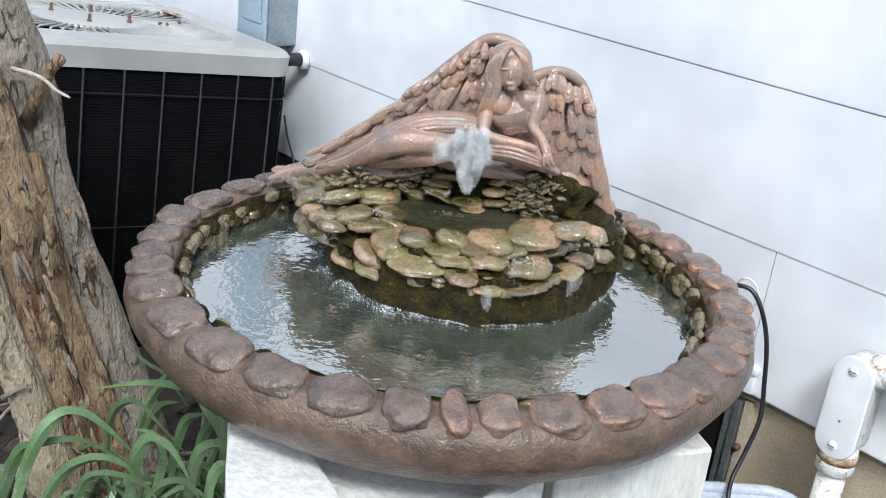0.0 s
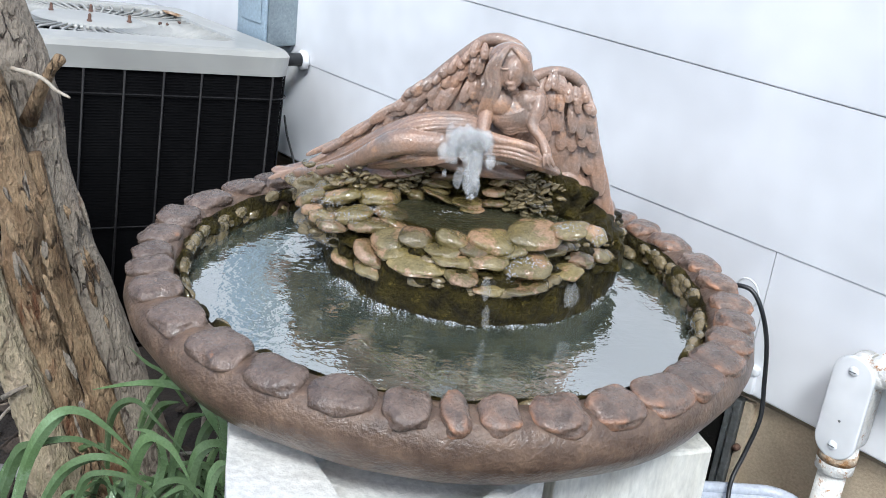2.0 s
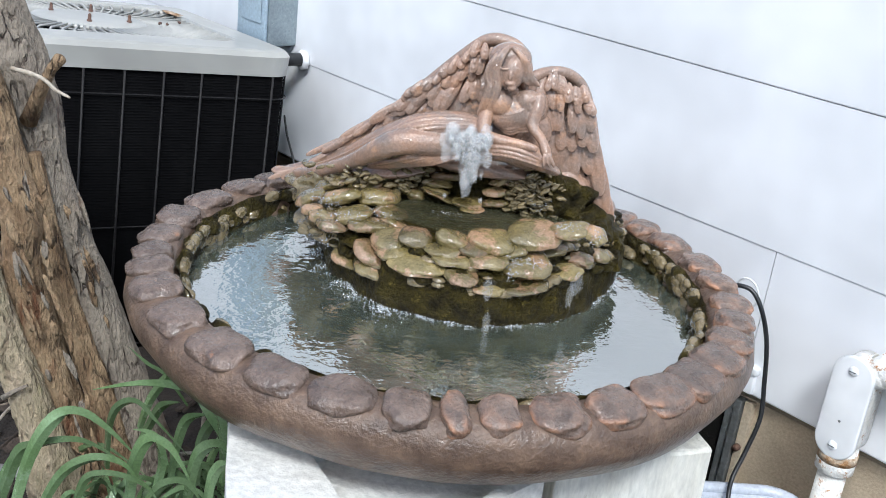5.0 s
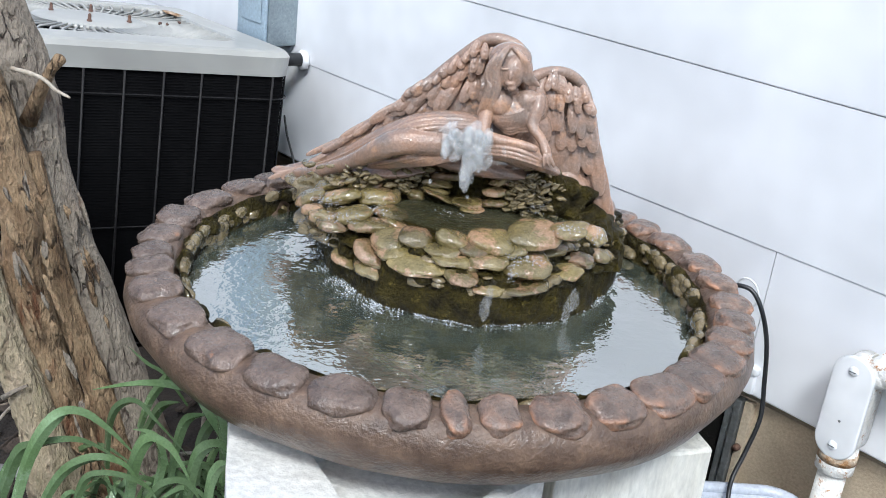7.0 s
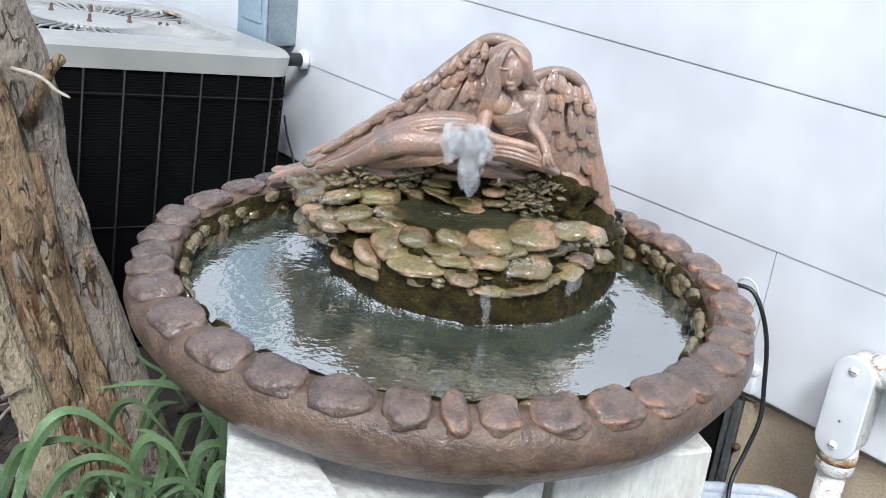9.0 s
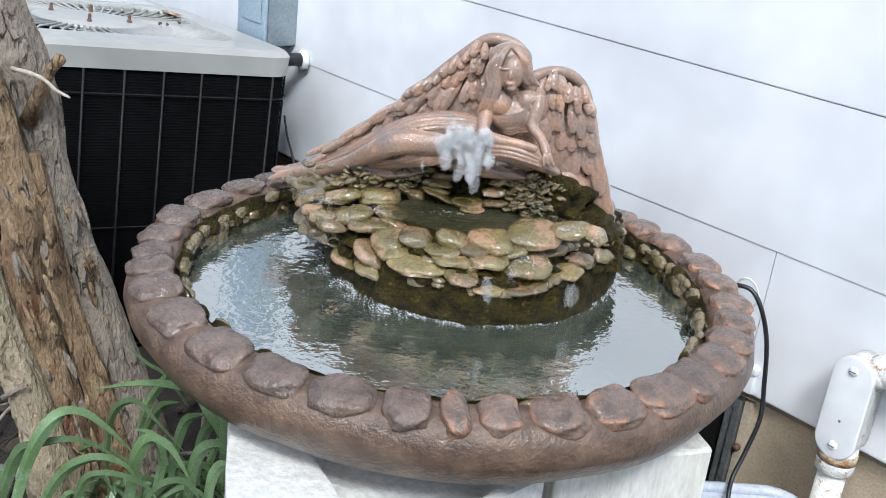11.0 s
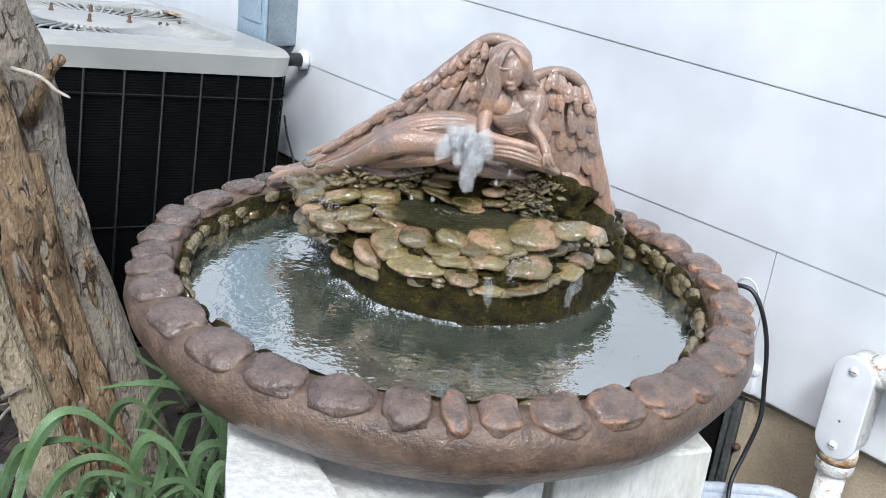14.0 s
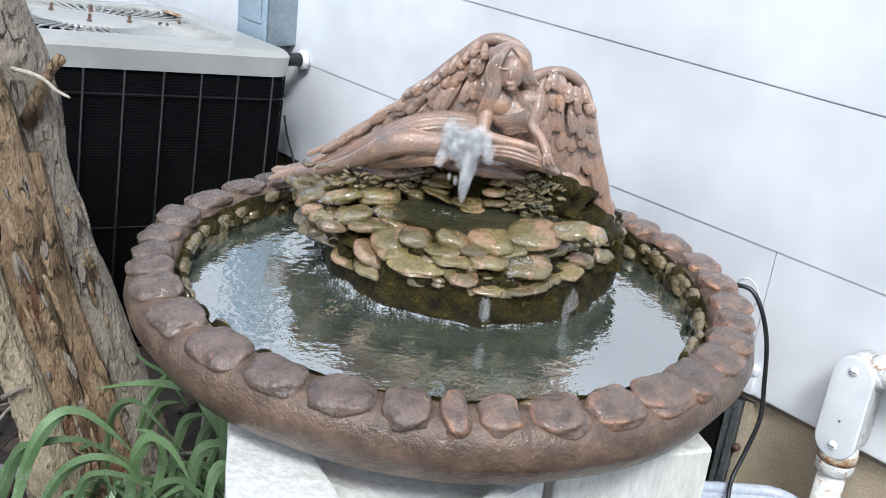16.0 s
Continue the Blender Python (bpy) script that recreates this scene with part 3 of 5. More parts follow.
limb([((0.043, 1.114, 0.624), 0.0007), ((0.054, 1.111, 0.622), 0.0010), ((0.066, 1.111, 0.626), 0.0010), ((0.082, 1.114, 0.631), 0.0007)], 14, 7)
limb([((0.045, 1.114, 0.620), 0.0007), ((0.056, 1.111, 0.618), 0.0010), ((0.067, 1.111, 0.622), 0.0010), ((0.083, 1.114, 0.627), 0.0007)], 14, 7)
limb([((0.048, 1.114, 0.617), 0.0007), ((0.058, 1.112, 0.615), 0.0010), ((0.067, 1.112, 0.619), 0.0010), ((0.083, 1.114, 0.622), 0.0007)], 14, 7)
limb([((0.050, 1.114, 0.613), 0.0007), ((0.060, 1.113, 0.612), 0.0010), ((0.068, 1.113, 0.616), 0.0010), ((0.084, 1.114, 0.618), 0.0007)], 14, 7)
lump((0.084, 1.150, 0.607), (0.0241, 0.0180, 0.0283), 0, 16, 0.06)
lump((0.111, 1.170, 0.584), (0.0288, 0.0140, 0.0361), 10, 17, 0.06)
lump((0.069, 1.140, 0.662), (0.0141, 0.0120, 0.0126), 0, 18, 0.06)
lump((0.083, 1.145, 0.638), (0.0169, 0.0120, 0.0212), 0, 19, 0.06)
lump((0.078, 1.140, 0.582), (0.0351, 0.0200, 0.0155), 8, 20, 0.06)
limb([((0.056, 1.120, 0.655), 0.0062), ((0.055, 1.120, 0.666), 0.0062)], 6, 12)
lump((0.052, 1.113, 0.681), (0.0144, 0.0150, 0.0199), 4, 21, 0.00)
lump((0.050, 1.100, 0.680), (0.0027, 0.0040, 0.0061), 0, 22, 0.00)
lump((0.051, 1.102, 0.671), (0.0061, 0.0050, 0.0034), 0, 23, 0.00)
lump((0.053, 1.104, 0.666), (0.0054, 0.0060, 0.0041), 0, 24, 0.00)
lump((0.045, 1.103, 0.686), (0.0054, 0.0040, 0.0020), -8, 25, 0.00)
lump((0.055, 1.103, 0.688), (0.0054, 0.0040, 0.0020), 10, 26, 0.00)
lump((0.049, 1.128, 0.693), (0.0236, 0.0200, 0.0174), 0, 27, 0.02)
lump((0.039, 1.128, 0.675), (0.0111, 0.0140, 0.0236), 0, 28, 0.03)
lump((0.066, 1.130, 0.678), (0.0077, 0.0120, 0.0195), -8, 29, 0.03)
limb([((0.045, 1.115, 0.708), 0.0021), ((0.036, 1.104, 0.699), 0.0031), ((0.032, 1.104, 0.684), 0.0034), ((0.036, 1.106, 0.667), 0.0037), ((0.034, 1.108, 0.648), 0.0034), ((0.030, 1.112, 0.630), 0.0017)], 24, 8)
limb([((0.045, 1.115, 0.707), 0.0021), ((0.032, 1.104, 0.697), 0.0031), ((0.028, 1.104, 0.682), 0.0034), ((0.031, 1.106, 0.666), 0.0037), ((0.029, 1.108, 0.648), 0.0034), ((0.024, 1.112, 0.629), 0.0017)], 24, 8)
limb([((0.044, 1.115, 0.705), 0.0021), ((0.030, 1.104, 0.694), 0.0031), ((0.025, 1.104, 0.678), 0.0034), ((0.028, 1.106, 0.666), 0.0037), ((0.025, 1.108, 0.647), 0.0034), ((0.020, 1.112, 0.629), 0.0017)], 24, 8)
limb([((0.046, 1.115, 0.707), 0.0021), ((0.039, 1.104, 0.698), 0.0031), ((0.036, 1.104, 0.683), 0.0034), ((0.039, 1.106, 0.667), 0.0037), ((0.037, 1.108, 0.649), 0.0034), ((0.034, 1.112, 0.630), 0.0017)], 24, 8)
limb([((0.048, 1.114, 0.708), 0.0021), ((0.059, 1.106, 0.700), 0.0031), ((0.064, 1.108, 0.686), 0.0034), ((0.067, 1.112, 0.674), 0.0034), ((0.077, 1.116, 0.668), 0.0021)], 18, 8)
limb([((0.049, 1.114, 0.708), 0.0021), ((0.061, 1.106, 0.699), 0.0031), ((0.068, 1.108, 0.685), 0.0034), ((0.072, 1.112, 0.675), 0.0034), ((0.081, 1.116, 0.668), 0.0021)], 18, 8)
limb([((0.050, 1.114, 0.707), 0.0021), ((0.064, 1.106, 0.697), 0.0031), ((0.071, 1.108, 0.683), 0.0034), ((0.076, 1.112, 0.675), 0.0034), ((0.084, 1.116, 0.668), 0.0021)], 18, 8)
# arms and hands
limb([((0.083, 1.122, 0.659), 0.0090), ((0.085, 1.115, 0.645), 0.0082), ((0.082, 1.108, 0.626), 0.0068), ((0.093, 1.098, 0.614), 0.0054), ((0.099, 1.092, 0.603), 0.0061), ((0.104, 1.090, 0.592), 0.0034)], 26, 12)
limb([((0.097, 1.087, 0.602), 0.0023), ((0.098, 1.085, 0.593), 0.0021), ((0.099, 1.086, 0.586), 0.0013)], 8, 7)
limb([((0.099, 1.087, 0.602), 0.0023), ((0.102, 1.085, 0.594), 0.0021), ((0.105, 1.086, 0.587), 0.0013)], 8, 7)
limb([((0.101, 1.087, 0.603), 0.0023), ((0.107, 1.085, 0.594), 0.0021), ((0.110, 1.086, 0.587), 0.0013)], 8, 7)
limb([((0.032, 1.118, 0.641), 0.0076), ((0.029, 1.110, 0.624), 0.0082), ((0.031, 1.100, 0.612), 0.0068), ((0.051, 1.094, 0.609), 0.0061), ((0.073, 1.090, 0.608), 0.0050), ((0.090, 1.088, 0.605), 0.0040)], 28, 12)
# draped legs, folds and hem
limb([((0.046, 1.140, 0.601), 0.0169), ((0.003, 1.135, 0.610), 0.0154), ((-0.038, 1.135, 0.605), 0.0140), ((-0.076, 1.150, 0.584), 0.0128), ((-0.123, 1.180, 0.547), 0.0102), ((-0.174, 1.220, 0.510), 0.0075), ((-0.210, 1.245, 0.492), 0.0061)], 40, 16)
limb([((0.028, 1.120, 0.590), 0.0124), ((-0.016, 1.105, 0.594), 0.0143), ((-0.058, 1.100, 0.593), 0.0149), ((-0.086, 1.110, 0.577), 0.0123), ((-0.117, 1.135, 0.551), 0.0091), ((-0.160, 1.170, 0.524), 0.0072), ((-0.192, 1.200, 0.507), 0.0059)], 40, 16)
limb([((0.034, 1.118, 0.622), 0.0024), ((-0.007, 1.112, 0.625), 0.0027), ((-0.047, 1.108, 0.618), 0.0025), ((-0.083, 1.115, 0.593), 0.0022), ((-0.133, 1.155, 0.550), 0.0019), ((-0.182, 1.200, 0.515), 0.0015)], 30, 7)
limb([((0.030, 1.115, 0.620), 0.0024), ((-0.007, 1.108, 0.623), 0.0027), ((-0.047, 1.104, 0.616), 0.0024), ((-0.083, 1.115, 0.590), 0.0022), ((-0.133, 1.155, 0.548), 0.0019), ((-0.182, 1.200, 0.514), 0.0015)], 30, 7)
limb([((0.031, 1.112, 0.618), 0.0024), ((-0.007, 1.105, 0.620), 0.0027), ((-0.046, 1.101, 0.613), 0.0024), ((-0.083, 1.115, 0.587), 0.0022), ((-0.133, 1.155, 0.547), 0.0019), ((-0.182, 1.200, 0.513), 0.0015)], 30, 7)
limb([((0.032, 1.111, 0.616), 0.0024), ((-0.006, 1.103, 0.618), 0.0027), ((-0.046, 1.099, 0.611), 0.0024), ((-0.082, 1.115, 0.584), 0.0022), ((-0.133, 1.155, 0.545), 0.0019), ((-0.182, 1.200, 0.512), 0.0015)], 30, 7)
limb([((0.033, 1.110, 0.613), 0.0024), ((-0.006, 1.102, 0.615), 0.0027), ((-0.045, 1.098, 0.607), 0.0024), ((-0.082, 1.115, 0.581), 0.0022), ((-0.133, 1.155, 0.543), 0.0019), ((-0.182, 1.200, 0.512), 0.0015)], 30, 7)
limb([((0.034, 1.111, 0.611), 0.0024), ((-0.005, 1.103, 0.611), 0.0027), ((-0.045, 1.099, 0.604), 0.0024), ((-0.082, 1.115, 0.578), 0.0022), ((-0.132, 1.155, 0.541), 0.0019), ((-0.182, 1.200, 0.511), 0.0015)], 30, 7)
limb([((0.035, 1.112, 0.608), 0.0024), ((-0.005, 1.105, 0.608), 0.0027), ((-0.045, 1.101, 0.600), 0.0024), ((-0.081, 1.115, 0.575), 0.0022), ((-0.132, 1.155, 0.540), 0.0019), ((-0.182, 1.200, 0.510), 0.0015)], 30, 7)
limb([((0.036, 1.115, 0.605), 0.0024), ((-0.005, 1.108, 0.604), 0.0027), ((-0.044, 1.104, 0.595), 0.0024), ((-0.081, 1.115, 0.572), 0.0022), ((-0.132, 1.155, 0.538), 0.0019), ((-0.181, 1.200, 0.510), 0.0015)], 30, 7)
limb([((0.033, 1.118, 0.601), 0.0024), ((-0.004, 1.112, 0.599), 0.0027), ((-0.044, 1.108, 0.590), 0.0025), ((-0.081, 1.115, 0.569), 0.0022), ((-0.132, 1.155, 0.536), 0.0019), ((-0.181, 1.200, 0.509), 0.0015)], 30, 7)
limb([((-0.027, 1.100, 0.583), 0.0024), ((-0.046, 1.100, 0.577), 0.0034), ((-0.071, 1.110, 0.565), 0.0027), ((-0.097, 1.130, 0.551), 0.0017)], 16, 7)
limb([((-0.016, 1.100, 0.584), 0.0024), ((-0.038, 1.100, 0.576), 0.0034), ((-0.065, 1.110, 0.565), 0.0027), ((-0.097, 1.130, 0.550), 0.0017)], 16, 7)
limb([((-0.005, 1.100, 0.586), 0.0024), ((-0.030, 1.100, 0.576), 0.0034), ((-0.060, 1.110, 0.564), 0.0027), ((-0.097, 1.130, 0.549), 0.0017)], 16, 7)
limb([((0.006, 1.100, 0.587), 0.0024), ((-0.023, 1.100, 0.576), 0.0034), ((-0.055, 1.110, 0.563), 0.0027), ((-0.097, 1.130, 0.549), 0.0017)], 16, 7)
limb([((0.017, 1.100, 0.588), 0.0024), ((-0.015, 1.100, 0.575), 0.0034), ((-0.050, 1.110, 0.563), 0.0027), ((-0.097, 1.130, 0.548), 0.0017)], 16, 7)
limb([((0.022, 1.110, 0.589), 0.0082), ((0.060, 1.100, 0.592), 0.0088), ((0.092, 1.100, 0.586), 0.0075), ((0.120, 1.115, 0.573), 0.0055)], 18, 12)
limb([((0.027, 1.097, 0.598), 0.0019), ((0.058, 1.088, 0.603), 0.0021), ((0.090, 1.088, 0.596), 0.0019), ((0.114, 1.100, 0.581), 0.0014)], 18, 7)
limb([((0.028, 1.097, 0.595), 0.0019), ((0.058, 1.088, 0.598), 0.0021), ((0.090, 1.088, 0.592), 0.0019), ((0.115, 1.100, 0.579), 0.0014)], 18, 7)
limb([((0.028, 1.097, 0.591), 0.0019), ((0.059, 1.088, 0.594), 0.0021), ((0.091, 1.088, 0.588), 0.0019), ((0.115, 1.100, 0.578), 0.0014)], 18, 7)
lump((-0.175, 1.205, 0.511), (0.0238, 0.0120, 0.0082), -6, 30, 0.06)
lump((-0.208, 1.235, 0.497), (0.0183, 0.0120, 0.0068), 0, 31, 0.06)
lump((0.018, 1.155, 0.563), (0.0783, 0.0350, 0.0128), 6, 32, 0.06)
lump((-0.073, 1.165, 0.541), (0.0503, 0.0350, 0.0101), -8, 33, 0.06)
lump((0.135, 1.180, 0.545), (0.0364, 0.0300, 0.0204), 14, 34, 0.06)
lump((0.184, 1.200, 0.512), (0.0192, 0.0200, 0.0148), 10, 35, 0.06)
statue = part("angel_statue", bm, M_STATUE)
fuse = statue.modifiers.new("fuse", "REMESH")
fuse.mode, fuse.voxel_size, fuse.use_smooth_shade = "VOXEL", 0.0009, True
soften = statue.modifiers.new("soften", "SMOOTH")
soften.factor, soften.iterations = 0.5, 1
tagged(statue, "weathered terracotta winged reclining figure statue on the rocks", "statue")
# ---- pedestal blocks ----
def prism_bm(bm, poly, z0, z1):
    lo = [bm.verts.new((x, y, z0)) for x, y in poly]
    hi = [bm.verts.new((x, y, z1)) for x, y in poly]
    n = len(poly)
    for i in range(n):
        bm.faces.new((lo[i], lo[(i + 1) % n], hi[(i + 1) % n], hi[i]))
    bm.faces.new(hi)
    bm.faces.new(lo[::-1])


def roughen(bm, amount, cuts=0.02):
    """Cut long edges and push the points about, for chipped cast concrete."""
    for _ in range(3):
        es = [e for e in bm.edges if e.calc_length() > cuts]
        if es:
            bmesh.ops.subdivide_edges(bm, edges=es, cuts=1, use_grid_fill=True)
    bmesh.ops.triangulate(bm, faces=[f for f in bm.faces if len(f.verts) > 4])
    for v in bm.verts:
        v.co += noise.noise_vector(v.co * 60) * amount + noise.noise_vector(v.co * 200) * amount * 0.4


bm = bmesh.new()
prism_bm(bm, [(-0.215, 1.02), (-0.187, 0.86), (-0.150, 0.690), (-0.030, 0.690), (-0.104, 0.815), (-0.06, 0.86), (-0.1, 1.05)], 0.0, 0.374)
prism_bm(bm, [(-0.104, 0.8155), (0.02, 0.888), (-0.03, 1.05), (-0.0995, 1.05), (-0.0595, 0.8605)], 0.0, 0.3735)
prism_bm(bm, [(-0.0295, 0.6905), (-0.022, 0.680), (0.118, 0.812), (0.111, 0.820)], 0.0, 0.373)
prism_bm(bm, [(0.1115, 0.8205), (0.1185, 0.8125), (0.06, 0.93), (0.0205, 0.887)], 0.0, 0.3725)
prism_bm(bm, [(-0.029, 0.692), (0.110, 0.8195), (0.0205, 0.886), (-0.1025, 0.815)], 0.0, 0.355)
roughen(bm, 0.0022)
b1 = part("concrete_block", bm, M_BLOCK, smooth=False)
tagged(b1, "white-painted hollow concrete block standing under the basin", "concrete block", "pedestal blocks")
bm = bmesh.new()
box_bm(bm, (-0.165, 0.0, 0.0), (0.0, 0.30, 0.374), pose(0.292, 0.896, 0, 0, 0, 17), 0.004)
roughen(bm, 0.0022)
b2 = part("concrete_block", bm, M_BLOCK_STAINED, smooth=False)
tagged(b2, "chipped stained off-white concrete block under the basin", "concrete block", "pedestal blocks")

# ---- air conditioner, slightly sunk to one side ----
AC_M = Matrix.Translation((-0.6905, 1.886, 0.528)) @ Matrix.Rotation(radians(-5.04), 4, "X") @ Matrix.Rotation(radians(2.16), 4, "Y") @ Matrix.Rotation(radians(37), 4, "Z")
ac = empty("air_conditioner")
ac.matrix_basis = AC_M
tagged(ac, "outdoor air conditioner with beige top and black coil guard", "air conditioner")
HALF = 0.283


def round_square(h, r, n=10):
    out = []
    for cx, cy, a0 in ((1, 1, 0), (-1, 1, 90), (-1, -1, 180), (1, -1, 270)):
        for i in range(n + 1):
            a = radians(a0 + 90 * i / n)
            out.append((cx * (h - r) + r * math.cos(a), cy * (h - r) + r * math.sin(a)))
    return out


def ring_faces(bm, a, b):
    n = len(a)
    for k in range(n):
        bm.faces.new((a[k], a[(k + 1) % n], b[(k + 1) % n], b[k]))


bm = bmesh.new()
rows = []
for h, z in ((HALF - 0.005, -0.60), (HALF - 0.005, -0.03)):
    rows.append([bm.verts.new((x, y, z)) for x, y in round_square(h, 0.05)])
ring_faces(bm, *rows)
bm.faces.new(rows[0][::-1]), bm.faces.new(rows[1])
part("coil", bm, M_AC_BLACK, ac, "black finned coil")
bm = bmesh.new()
rows = []
RF = 0.272
for h, r, z in ((HALF - 0.012, 0.05, -0.044), (HALF, 0.055, -0.044), (HALF + 0.002, 0.055, -0.010), (HALF - 0.004, 0.055, -0.002), (HALF - 0.012, 0.05, 0.001)):
    rows.append([bm.verts.new((x, y, z)) for x, y in round_square(h, r)])
hole = []
for x, y in round_square(HALF - 0.012, 0.05):
    q = Vector((x, y, 0)).normalized() * RF
    hole.append(q)
for k, z in ((1.0, 0.003), (0.985, -0.003), (0.97, -0.035)):
    rows.append([bm.verts.new((q.x * k, q.y * k, z)) for q in hole])
for a, b in zip(rows, rows[1:]):
    ring_faces(bm, a, b)
part("top_cover", bm, M_AC_TOP, ac, "beige painted steel top", smooth=False)
bm = bmesh.new()
lathe_bm(bm, [(0.001, 0.0), (0.06, 0.002), (0.098, -0.001), (0.104, -0.006), (0.104, -0.012), (0.001, -0.014)], 64)
part("hub_plate", bm, M_AC_TOP, ac)
for i in range(64):
    a = 2 * math.pi * i / 64
    bm = bmesh.new()
    c, s = math.cos(a), math.sin(a)
    c2, s2 = math.cos(a + 0.16), math.sin(a + 0.16)
    tube_bm(bm, [(0.098 * c, 0.098 * s, -0.005), (0.19 * math.cos(a + 0.06), 0.19 * math.sin(a + 0.06), -0.003), (0.271 * c2, 0.271 * s2, -0.002)], 0.0024, 5)
    part("guard_wire", bm, M_AC_TOP, ac)
for r in (0.15, 0.2):
    bm = bmesh.new()
    ring = [(r * math.cos(2 * math.pi * i / 64), r * math.sin(2 * math.pi * i / 64), -0.006) for i in range(65)]
    tube_bm(bm, ring, 0.002, 5)
    part("guard_ring", bm, M_GUARD, ac)
for x, y in [(0.072 * math.cos(radians(a)), 0.072 * math.sin(radians(a))) for a in (-37, 72, 143, 252)]:
    bm = bmesh.new()
    tube_bm(bm, [(x, y, -0.004), (x, y, 0.004), (x, y, 0.0041), (x, y, 0.012), (x, y, 0.015)], [0.0045, 0.0045, 0.003, 0.003, 0.0015], 8)
    part("stud", bm, M_STUD, ac, "rusty brown bolt")
for x, y in ((0.115, -0.045), (0.127, -0.05), (0.165, -0.012)):
    bm = bmesh.new()
    blob_bm(bm, Matrix.Translation((x, y, 0.004)) @ Matrix.Rotation(x * 9, 4, "Z") @ Matrix.Diagonal((0.009, 0.003, 0.0025, 1)), 0.6, x * 50, 2)
    part("debris", bm, M_STUD, ac)
bm = bmesh.new()
blob_bm(bm, Matrix.Translation((0.211, 0.142, 0.0022)) @ Matrix.Rotation(1.57, 4, "Z") @ Matrix.Diagonal((0.045, 0.012, 0.0012, 1)), 0.6, 4.0, 4, 3.0)
part("rust_stain", bm, M_RUST, ac, "flat patch of brown rust")
for z in (-0.084, -0.312, -0.53):
    bm = bmesh.new()
    q = [(x, y, z) for x, y in round_square(HALF + 0.001, 0.052)]
    tube_bm(bm, q + [q[0]], 0.0013, 6)
    part("guard_bar", bm, M_WIRE, ac)
for face in range(4):
    for k in range(-4, 4):
        bm = bmesh.new()
        p = Matrix.Rotation(face * math.pi / 2, 3, "Z") @ Vector((k * 0.066 + 0.036, -HALF - 0.004, 0))
        tube_bm(bm, [p + Vector((0, 0, -0.58)), p + Vector((0, 0, -0.044))], 0.0021, 6)
        part("guard_rod", bm, M_WIRE, ac)
for i in range(110):
    z = -0.05 - i * 0.0048
    bm = bmesh.new()
    q = [bm.verts.new((x, y, z)) for x, y in round_square(HALF - 0.003, 0.05, 6)]
    q2 = [bm.verts.new((x, y, z - 0.0012)) for x, y in round_square(HALF - 0.0035, 0.05, 6)]
    ring_faces(bm, q, q2)
    part("fin", bm, M_AC_BLACK, ac)


# ---- things on the wall ----
def wall_thing(name, label, category):
    e = empty(name)
    e.matrix_basis = WALL_M
    return tagged(e, label, category)


ubox = wall_thing("utility_box", "blue-grey metal electrical disconnect box on the siding", "electrical box")
bm = bmesh.new()
box_bm(bm, (1.698, -0.005, 0.487), (1.80, 0.064, 1.05), None, 0.003)
part("housing", bm, M_ZINC, ubox)
bm = bmesh.new()
box_bm(bm, (1.700, 0.0645, 0.46), (1.80, 0.072, 1.05), None, 0.003)
box_bm(bm, (1.712, 0.0721, 0.53), (1.785, 0.075, 1.03), None, 0.002)
part("cover", bm, M_BLUE, ubox, "light blue pressed steel cover")
hose = wall_thing("insulated_pipe", "black foam-insulated refrigerant pipe entering the wall", "pipe")
bm = bmesh.new()
q = smooth_path([(1.66, -0.01, 0.468), (1.665, 0.04, 0.470), (1.69, 0.065, 0.462), (1.71, 0.075, 0.43), (1.72, 0.10, 0.40)], 20)
tube_bm(bm, q, 0.013, 12)
part("insulation", bm, M_RUBBER, hose)
bm = bmesh.new()
lathe_bm(bm, [(0.012, 0), (0.018, 0.001), (0.019, 0.006), (0.016, 0.012), (0.012, 0.013)], 24, 0.25)
for v in bm.verts:
    v.co = Vector((1.660 + v.co.x, v.co.z + 0.002, 0.468 + v.co.y))
part("sealant", bm, M_CREAM, hose, "white sealant collar")
bm = bmesh.new()
tube_bm(bm, smooth_path([(1.694, 0.02, 0.348), (1.666, 0.03, 0.315), (1.625, 0.04, 0.276), (1.597, 0.05, 0.233)], 16), 0.0022, 6)
wire = part("thin_wire", bm, M_RUBBER)
wire.matrix_basis = WALL_M
tagged(wire, "thin black wire hanging beside the air conditioner", "wire")

# basement window in the foundation
win = empty("window_1")
win.matrix_basis = WALL_M
tagged(win, "dark basement window with grey metal frame", "window", kind="structure")
bm = bmesh.new()
box_bm(bm, (0.622, -0.022, 0.0), (0.95, -0.013, 0.235))
part("pane", bm, M_PANE, win, "dark glass", smooth=False)
for x0, x1, y1, mt in ((0.612, 0.624, -0.008, M_FRAME), (0.600, 0.611, -0.004, M_FRAME), (0.586, 0.599, -0.010, M_FOUND)):
    bm = bmesh.new()
    box_bm(bm, (x0, -0.021, 0.0), (x1, y1, 0.238), None, 0.0015)
    part("window_frame", bm, mt, win, smooth=False)
bm = bmesh.new()
tube_bm(bm, [(0.593, -0.012, 0.168), (0.593, -0.002, 0.168)], 0.005, 8)
part("latch", bm, M_STUD, win)

# electrical conduit with access fitting
cond = wall_thing("conduit_fitting", "white painted conduit with rusty access fitting on the wall", "conduit")


